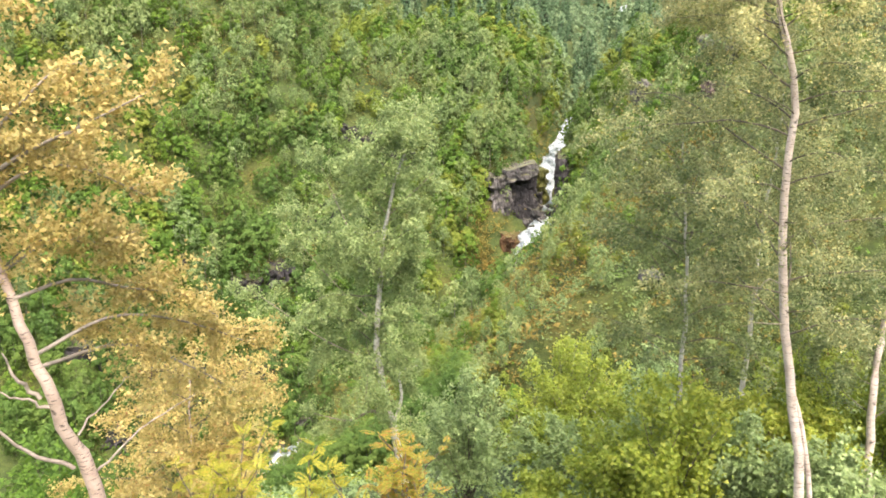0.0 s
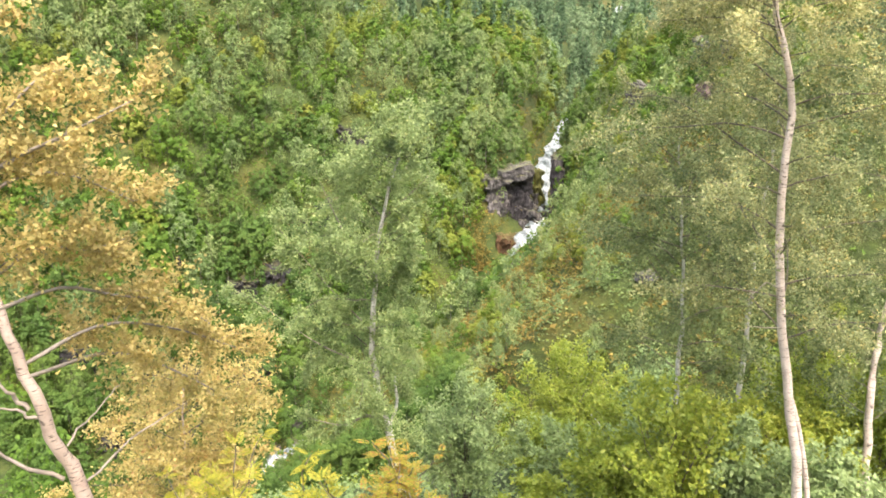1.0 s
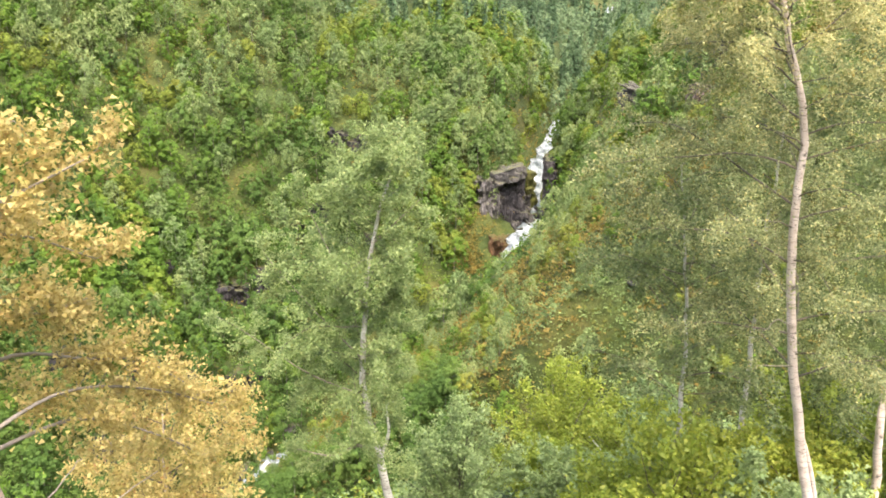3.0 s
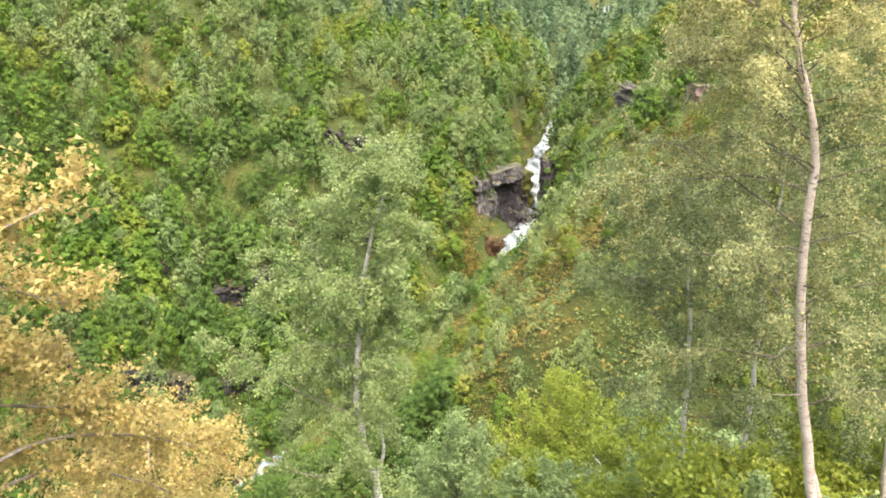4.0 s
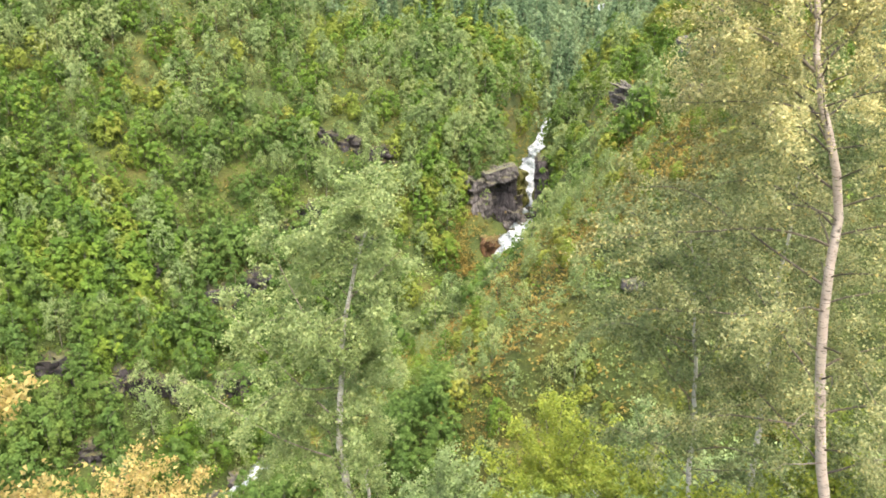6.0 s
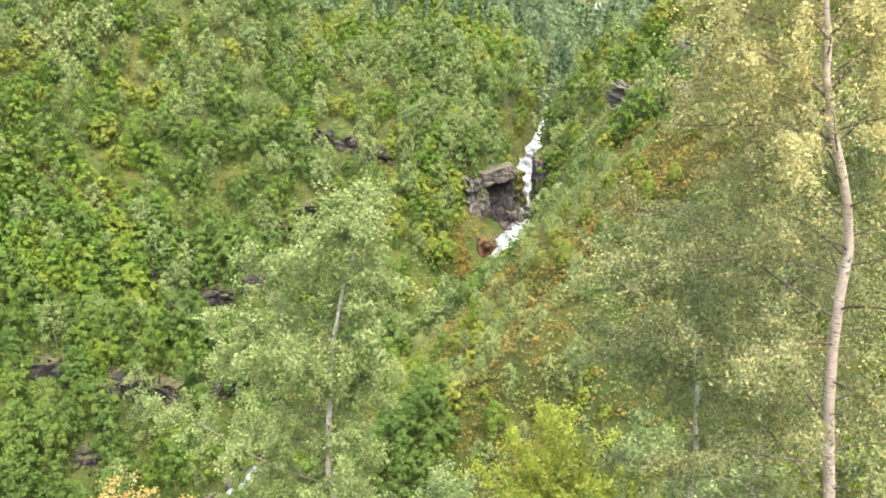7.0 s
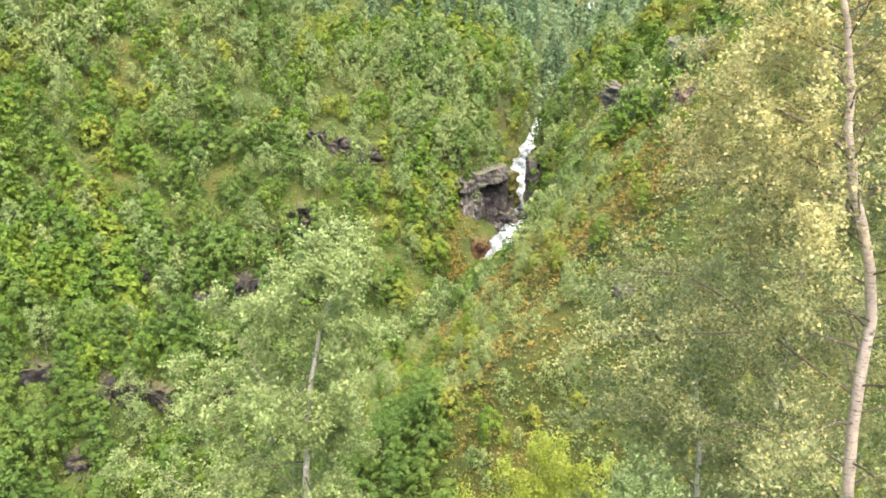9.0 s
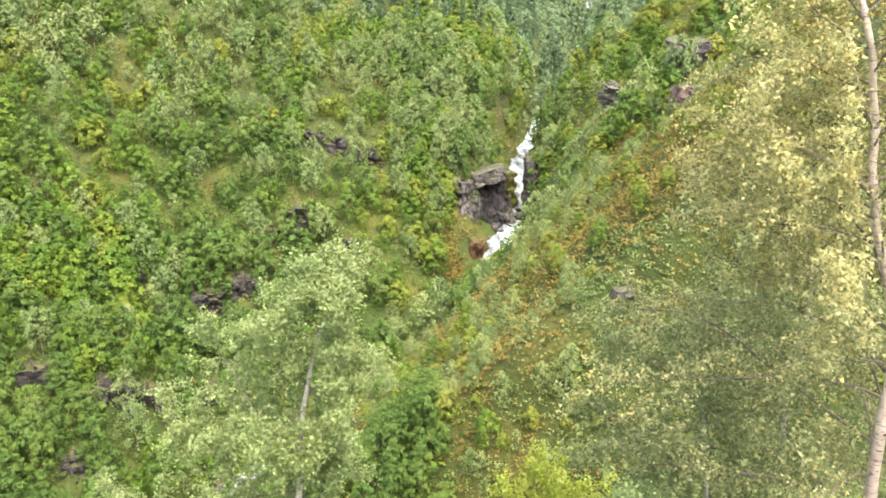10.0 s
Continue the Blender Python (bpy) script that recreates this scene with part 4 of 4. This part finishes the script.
for k, (bx, by, bz, bs) in enumerate([(22.6, 207.5, -60.8, 2.6), (24.2, 208.5, -62.2, 2.4), (22.0, 206.0, -63.2, 2.4), (23.6, 206.4, -64.4, 2.2), (24.9, 211.0, -61.0, 2.2), (21.6, 204.6, -66.0, 2.2), (25.4, 208.0, -65.2, 1.8)]):
    put_rock("boulder", bx, by, bz, (bs, bs * 1.1, bs * 1.9), ROCK_GREY, 40 + k, 35 * k, "grey angular boulder heaped in the gorge", 0, 0, 8, 0, 0.9)
for k, (bx, by, bs) in enumerate([(-37.5, 127, 2.6), (-33.0, 125.5, 2.2), (-33.8, 131, 2.0), (-29.5, 129.8, 2.4), (-30.8, 136, 1.8), (-26.8, 135.8, 2.2), (-27.0, 141, 1.8), (-22.5, 140.0, 2.0), (-31.2, 132.4, 1.2), (-35.0, 127.8, 1.3)]):
    put_rock("boulder", bx, by, ground_z(bx, by) + 0.75 * bs, (bs, bs * 1.2, bs * 1.5), ROCK_GREY, 150 + k, 50 * k, "grey boulder beside the white stream", 0, 0, 8, 0, 0.9)
CLEAR.extend([(20, 178, 4.0), (21.5, 185, 4.5), (18, 168, 3.5), (16.5, 160, 3.0), (22.5, 190, 4.0), (25, 190, 4.0), (24, 183, 3.5)])
CLEAR.extend([(17.5, 198, 4.0), (13.5, 197, 4.5), (20.5, 202, 5.0)])
for k, (bx, by, bz, bs) in enumerate([(25.6, 205.5, -67.0, 1.8), (28.0, 209, -65.9, 2.2), (22.4, 203, -67.6, 1.5), (28.4, 213, -65.0, 2.4), (24.5, 198.5, -68.0, 1.3)]):
    put_rock("boulder", bx, by, bz, (bs, bs * 1.2, bs), ROCK_DARK, 60 + k, 40 * k, "wet dark boulder in the white water", 0, 0, 6)
LEDGES = [(-9.7, 209, (7.5, 6, 5.5), 5), (-24.4, 207, (7, 5, 4.5), -5), (-17.5, 208, (6, 5, 4), 0), (-1.7, 222, (5, 5, 5), 10), (-25.7, 187, (6, 6, 8), 25),
          (-29.7, 183, (5, 5, 8), 30), (-35.4, 169.5, (7, 6, 7), 10), (-41.5, 165, (7, 6, 7), 15), (-65.7, 139, (14, 7, 9), -8), (-53.8, 138, (10, 7, 9), 5),
          (-47.8, 141, (9, 7, 10), 0), (-38.3, 147, (9, 7, 10), 12), (-55.5, 166, (3.5, 4, 4), 0), (-57, 127, (5, 4, 5), 0), (-13, 186, (4, 4, 4), 0), (-44, 152, (4, 4, 5), 0)]
# ledge faces use the same darkened rock, shade included in the colour
for k, (lx, ly, size, turn) in enumerate(LEDGES):
    put_rock("rock_ledge", lx, ly, ground_z(lx, ly + 0.4 * size[1]) + 0.6, size, ROCK_DARK, 80 + k, turn, "dark broken rock ledge among the trees", 0, 0.15, 14)
    reach = min(0.36 * size[0], 2.6)
    CLEAR.extend([(lx, ly, reach), (lx * (1 - 3.2 / ly), ly - 3.2, reach), (lx * (1 - 5.8 / ly), ly - 5.8, 0.8 * reach)])
put_rock("cliff", 48.6, 195, -30.5, (8, 9, 15), ROCK_GREY, 120, 30, "grey cliff below a grassy brow on the valley side", 0, 0.0, 22, 0, 1.0)
CLEAR.extend([(48, 190, 6.0), (50.5, 200, 6.5), (46.5, 184, 6.0), (45, 177, 5.0)])
put_rock("cliff", 49, 145, -22.5, (9, 8, 16), ROCK_PINK, 121, 10, "pinkish bare cliff glimpsed behind birch leaves", 0, 0.0, 22, 2.5)
put_rock("cliff", 52, 162, -17.0, (8, 8, 16), ROCK_GREY, 122, -10, "tall grey cliff glimpsed behind birch leaves", 0, 0.05, 22, 1.5)
put_rock("crag", 26.7, 101.0, -39.4, (4.2, 5, 20), ROCK_GREY, 123, 15, "tall grey crag on the spur's steep side", 0, 0.0, 24, 0, 0.6)
CLEAR.extend([(26.7, 98.0, 3.0), (25.4, 93.5, 3.0)])
put_rock("rock_ledge", 7.5, 96.5, -62.0, (6, 4, 6), ROCK_GREY, 124, 5, "grey rock face on the spur's steep side", 0, 0.1, 16, 2)
put_rock("rock_ledge", 15.0, 120, -55.5, (4, 2, 1.5), ROCK_RUST, 125, 5, "small brown rock on the grassy spur", 0, 0, 10, 2)

# ---------------------------------------------------------------- planting
prng = np.random.default_rng(5)
PX, PY = scatter(prng, 4.1, 84, 262, 29.5, 4)
FX, FY = scatter(prng, 4.9, 258, 430, 19, 2)


def sheltered(X, Y, lift):
    """Whether the land hides a tree of that height from the near slope."""
    eye = np.array([0.3, 2.5, 0.8])
    Z = ground(X, Y) + lift
    hidden = np.zeros(len(X), bool)
    for t in np.linspace(0.3, 0.97, 60):
        px, py, pz = eye[0] + (X - eye[0]) * t, eye[1] + (Y - eye[1]) * t, eye[2] + (Z - eye[2]) * t
        hidden |= ground(px, py) > pz
    return hidden


thin = ~sheltered(PX, PY, 6.0) | (prng.random(len(PX)) < 0.04)
PX, PY = PX[thin], PY[thin]
thin = ~sheltered(FX, FY, 9.0) | (prng.random(len(FX)) < 0.04)
FX, FY = FX[thin], FY[thin]
GX, GY = scatter(prng, 3.1, 200, 284, 8, 4)
gk = (GX > -4) & (GX < 42)
LX, LY = scatter(prng, 3.7, 108, 172, 29.5, 4)
lk = (LX < -30) & ~sheltered(LX, LY, 6.0)
SX, SY = scatter(prng, 3.2, 90, 126, 12)
sk = (SX < 4) & (SY < 118) & ~sheltered(SX, SY, 4.0)
PX, PY = np.concatenate([PX, GX[gk], LX[lk], SX[sk]]), np.concatenate([PY, GY[gk], LY[lk], SY[sk]])
d1, zr1, yr1 = valley(PX, PY)
bank1 = np.where(yr1 < 130, 4.5, np.where(yr1 < 191, 0.9, np.where(yr1 < 230, 5.0, 3.3)))
zone = fbm(PX, PY, 22, 31, 3)
glade = fbm(PX, PY, 16, 41, 3)
on_spur = (d1 > 0) & (PY < 150)
bank1 = np.where((yr1 > 187) & (yr1 < 205) & (d1 > 0), 14.0, np.where((yr1 >= 205) & (yr1 < 232) & (d1 > 0), 5.8, bank1))
bank1 = np.where((yr1 > 186) & (yr1 < 232) & (d1 < 0), 5.0, bank1)
bank1 = np.where((yr1 >= 226) & (yr1 < 276), 5.0, bank1)
ridge = (d1 < -4) & (d1 > -20) & (yr1 > 214) & (yr1 < 262)
keep = (np.abs(d1) > bank1) & ~(ridge & (prng.random(len(PX)) < 0.35)) & open_ground(PX, PY) & ~((glade > 0.62)) & ~(on_spur & ((PY > 107) | (PX > 5)) & (glade > -0.1) & (prng.random(len(PX)) < 0.7)) & ~((PX > 0.31 * PY) & (prng.random(len(PX)) < 0.45))
PX, PY, zone, on_spur, d1 = PX[keep], PY[keep], zone[keep], on_spur[keep], d1[keep]
d2, _, yr2 = valley(FX, FY)
keep = (np.abs(d2) > np.where(yr2 < 264, 3.3, np.where(yr2 < 368, 0.8, 7.0)))
FX, FY = FX[keep], FY[keep]
TREES = []          # kind, variant, x, y, z, turn, scale
for X, Y, far in ((PX, PY, False), (FX, FY, True)):
    Z = ground(X, Y)
    for k in range(len(X)):
        u = prng.random()
        if far:
            # valley trees carry the haze in their leaf colour
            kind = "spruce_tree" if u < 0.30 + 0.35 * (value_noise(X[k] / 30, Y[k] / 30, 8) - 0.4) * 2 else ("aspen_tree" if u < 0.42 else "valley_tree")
            scale = prng.uniform(0.75, 1.3)
        else:
            z = zone[k] + prng.normal() * 0.28 - (0.3 if X[k] < -34 and Y[k] < 168 else 0.0)
            kind = "aspen_tree" if z < -0.22 else "birch_tree" if z < 0.05 else "alder_tree" if z < 0.47 else "yellowing_tree"
            if kind == "birch_tree" and X[k] < -18 and Y[k] < 175 and u < 0.55:
                kind = "alder_tree"
            # greyer birch crowns further up, their dull colour standing in for haze
            if Y[k] > 200 and kind == "alder_tree" and z < 0.2:
                kind = "birch_tree"
            if X[k] > 0.27 * Y[k] and u < 0.5:
                kind = "yellowing_tree"
            elif on_spur[k]:
                kind = "aspen_tree" if Y[k] < 116 and X[k] < 4 else "birch_tree" if u < 0.5 else "yellowing_tree" if u < 0.8 else "alder_tree"
            scale = prng.uniform(0.75, 1.65) * (1.0 if not on_spur[k] else 0.7 if X[k] < 4 and Y[k] < 116 else 0.6) * (0.5 if -4 < d1[k] < 24 and 158 < Y[k] < 206 else 1.0)
        TREES.append((kind, int(prng.integers(KINDS[kind]["mats"])), X[k], Y[k], Z[k] - 0.1, prng.uniform(0, 6.28), scale))


for kind, v, tx, ty, tz, ts in [("aspen_tree", 0, 16.2, 206.0, -54.2, 0.55), ("birch_tree", 1, 18.2, 207.4, -53.6, 0.6), ("alder_tree", 2, 20.6, 207.8, -52.8, 0.6), ("yellowing_tree", 1, 22.6, 207.6, -52.4, 0.6),
                                ("aspen_tree", 2, 14.0, 204.5, -55.2, 0.6), ("birch_tree", 3, 19.6, 205.4, -53.2, 0.35), ("yellowing_tree", 0, 31.2, 211.5, -51.4, 0.5)]:
    TREES.append((kind, v, tx, ty, tz, tx * 1.7, ts))


def far_tree(kind, v, x, y, z, turn, scale):
    hgt, cv, tv, crown, trunk = (FINE if y < 150 and (kind, v) in FINE else PROTO)[kind, v]
    thing = new(kind)
    part("trunk", trunk, thing)
    part("crown", crown, thing)
    tagged(thing, KINDS[kind]["label"], KINDS[kind]["category"], group="trees on the far slopes")
    thing.matrix_world = Matrix.LocRotScale((x, y, z), Euler((0, 0, turn)), (scale, scale, scale * (0.9 + 0.2 * ((turn * 7) % 1))))
    return thing


def woods(name, rows, label):
    """All the further trees of the slopes as one wood, crowns and trunks joined."""
    vs, fs, idx, n = [], [], [], 0
    mats = [KINDS[k]["mat"] for k in KINDS] + [BARK_FAR]
    order = list(KINDS)
    for kind, v, x, y, z, turn, scale in rows:
        proto = (PLAIN if y > 262 else PROTO)[kind, v]
        c, s = math.cos(turn), math.sin(turn)
        m = np.array([[c, -s, 0], [s, c, 0], [0, 0, 1]]) * scale
        for (pv, pf), slot in ((proto[1], order.index(kind)), (proto[2], len(order))):
            if pf.shape[1] == 4:
                pf = np.concatenate([pf[:, :3], pf[:, [0, 2, 3]]])
            vs.append(pv @ m.T + np.array([x, y, z]))
            fs.append(pf + n)
            idx.append(np.full(len(pf), slot))
            n += len(pv)
    return tagged(new(name, mesh_from(name, np.concatenate(vs), np.concatenate(fs), mats, np.concatenate(idx))), label, "woods", kind="stuff")


count, rest = {}, []
for row in sorted(TREES, key=lambda r: r[3]):
    count[row[0]] = count.get(row[0], 0) + 1
    if count[row[0]] <= 300:
        far_tree(*row)
    else:
        rest.append(row)
if rest:
    woods("far_woods", rest, "dense mixed woods of birch, aspen and spruce")

# low growth between the trees: shrubs, bracken and grass tufts
def undergrowth(name, X, Y, mats, pick, size, cards, card, label, seed):
    rng = np.random.default_rng(seed)
    Z = ground(X, Y)
    n = len(X)
    s = size * rng.uniform(0.5, 1.4, n)
    off = rng.normal(size=(n, cards, 3)) * np.array([0.5, 0.5, 0.32])
    off[:, :, 2] = np.abs(off[:, :, 2]) + 0.05
    c = np.stack([X, Y, Z], 1)[:, None] + off * s[:, None, None]
    v, f = spray(c.reshape(-1, 3), np.array([0, 0, 1.2]), card, rng)
    return tagged(new(name, mesh_from(name, v, f, mats, np.repeat(pick, cards))), label, "undergrowth", kind="stuff")


urng = np.random.default_rng(9)
UX, UY = scatter(urng, 1.6, 84, 276, 29.5, 4)
UX = np.concatenate([UX, urng.normal(12.0, 5.0, 420), urng.normal(13.0, 4.5, 260)])
UY = np.concatenate([UY, urng.normal(190, 5.0, 420), urng.normal(228, 9.0, 260)])
thin = ~sheltered(UX, UY, 2.0)
UX, UY = UX[thin], UY[thin]
du, _, yru = valley(UX, UY)
uk = (np.abs(du) > np.where((yru > 190) & (yru < 206), 6.5, np.where((yru >= 212) & (yru < 235), 3.2, 1.5)))
UX, UY, du, yru = UX[uk], UY[uk], du[uk], yru[uk]
mix = fbm(UX, UY, 15, 41, 3) + urng.normal(size=len(UX)) * 0.2
mix = np.where((du < -3) & (du > -22) & (yru > 205) & (yru < 276), mix + 0.6, mix)
mix = np.where(((du > 0) & (UY < 150)) | (UX > 0.26 * UY), mix + 0.34, mix)
mix = np.where((np.hypot(UX - 49, UY - 199) < 9) | (np.hypot(UX - 13, UY - 191) < 10), 0.5, mix)
pick = np.where(mix > 0.30, 2, np.where(mix > 0.08, 1, 0))
undergrowth("hillside_scrub", UX, UY, [FAR_GREEN, GRASS, BRACKEN], pick, 1.8, 11, 0.48, "low green and rusty scrub between the trees", 10)
NX, NY = scatter(urng, 0.62, 6, 36, 40, 4)
WX, WY = urng.uniform(-24, 24, 2400), urng.uniform(-14, 20, 2400)
wk = (WY < 6) | (np.abs(WX) > 4 + 0.84 * WY)
NX, NY = np.concatenate([NX, WX[wk]]), np.concatenate([NY, WY[wk]])
pick = np.where(fbm(NX, NY, 4, 51, 3) + urng.normal(size=len(NX)) * 0.25 > 0.25, 1, 0)
undergrowth("slope_scrub", NX, NY, [LEAF_WILLOW, LEAF_LIME], pick, 0.7, 14, 0.14, "low leafy plants covering the near slope", 11)

# grass and heather tufts on the spur
TX, TY = scatter(urng, 0.78, 84, 160, 20)
dt, _, _ = valley(TX, TY)
tk = (dt > 3) & ~sheltered(TX, TY, 0.8)
TX, TY = TX[tk], TY[tk]
mix = fbm(TX, TY, 9, 61, 3) + urng.normal(size=len(TX)) * 0.25
undergrowth("spur_grass", TX, TY, [BRACKEN, FAR_BIRCH, GRASS], np.where(mix > -0.05, 0, np.where(mix > -0.25, 2, 1)), 0.95, 14, 0.31,
            "rusty grass and grey-green heather on the spur", 12)

# low birches and willows that cover the spur
SX, SY = scatter(urng, 2.4, 88, 168, 20)
ds, _, _ = valley(SX, SY)
sk = (ds > 2.5) & ~sheltered(SX, SY, 2.0) & open_ground(SX, SY) & ((fbm(SX, SY, 13, 71, 3) < 0.05) | ((SY < 108) & (SX < 5)))
SX, SY = SX[sk], SY[sk]
SZ = ground(SX, SY)
woods("spur_thicket", [("aspen_tree" if SY[k] < 120 and SX[k] < 4 else "yellowing_tree" if (k * 7) % 10 < 4 else "birch_tree", int(urng.integers(3)), SX[k], SY[k], SZ[k] - 0.1, urng.uniform(0, 6.28), urng.uniform(0.32, 0.75) * (1.3 if SY[k] < 108 and SX[k] < 5 else 1.0)) for k in range(len(SX))],
      "thicket of low grey-green birches on the spur")
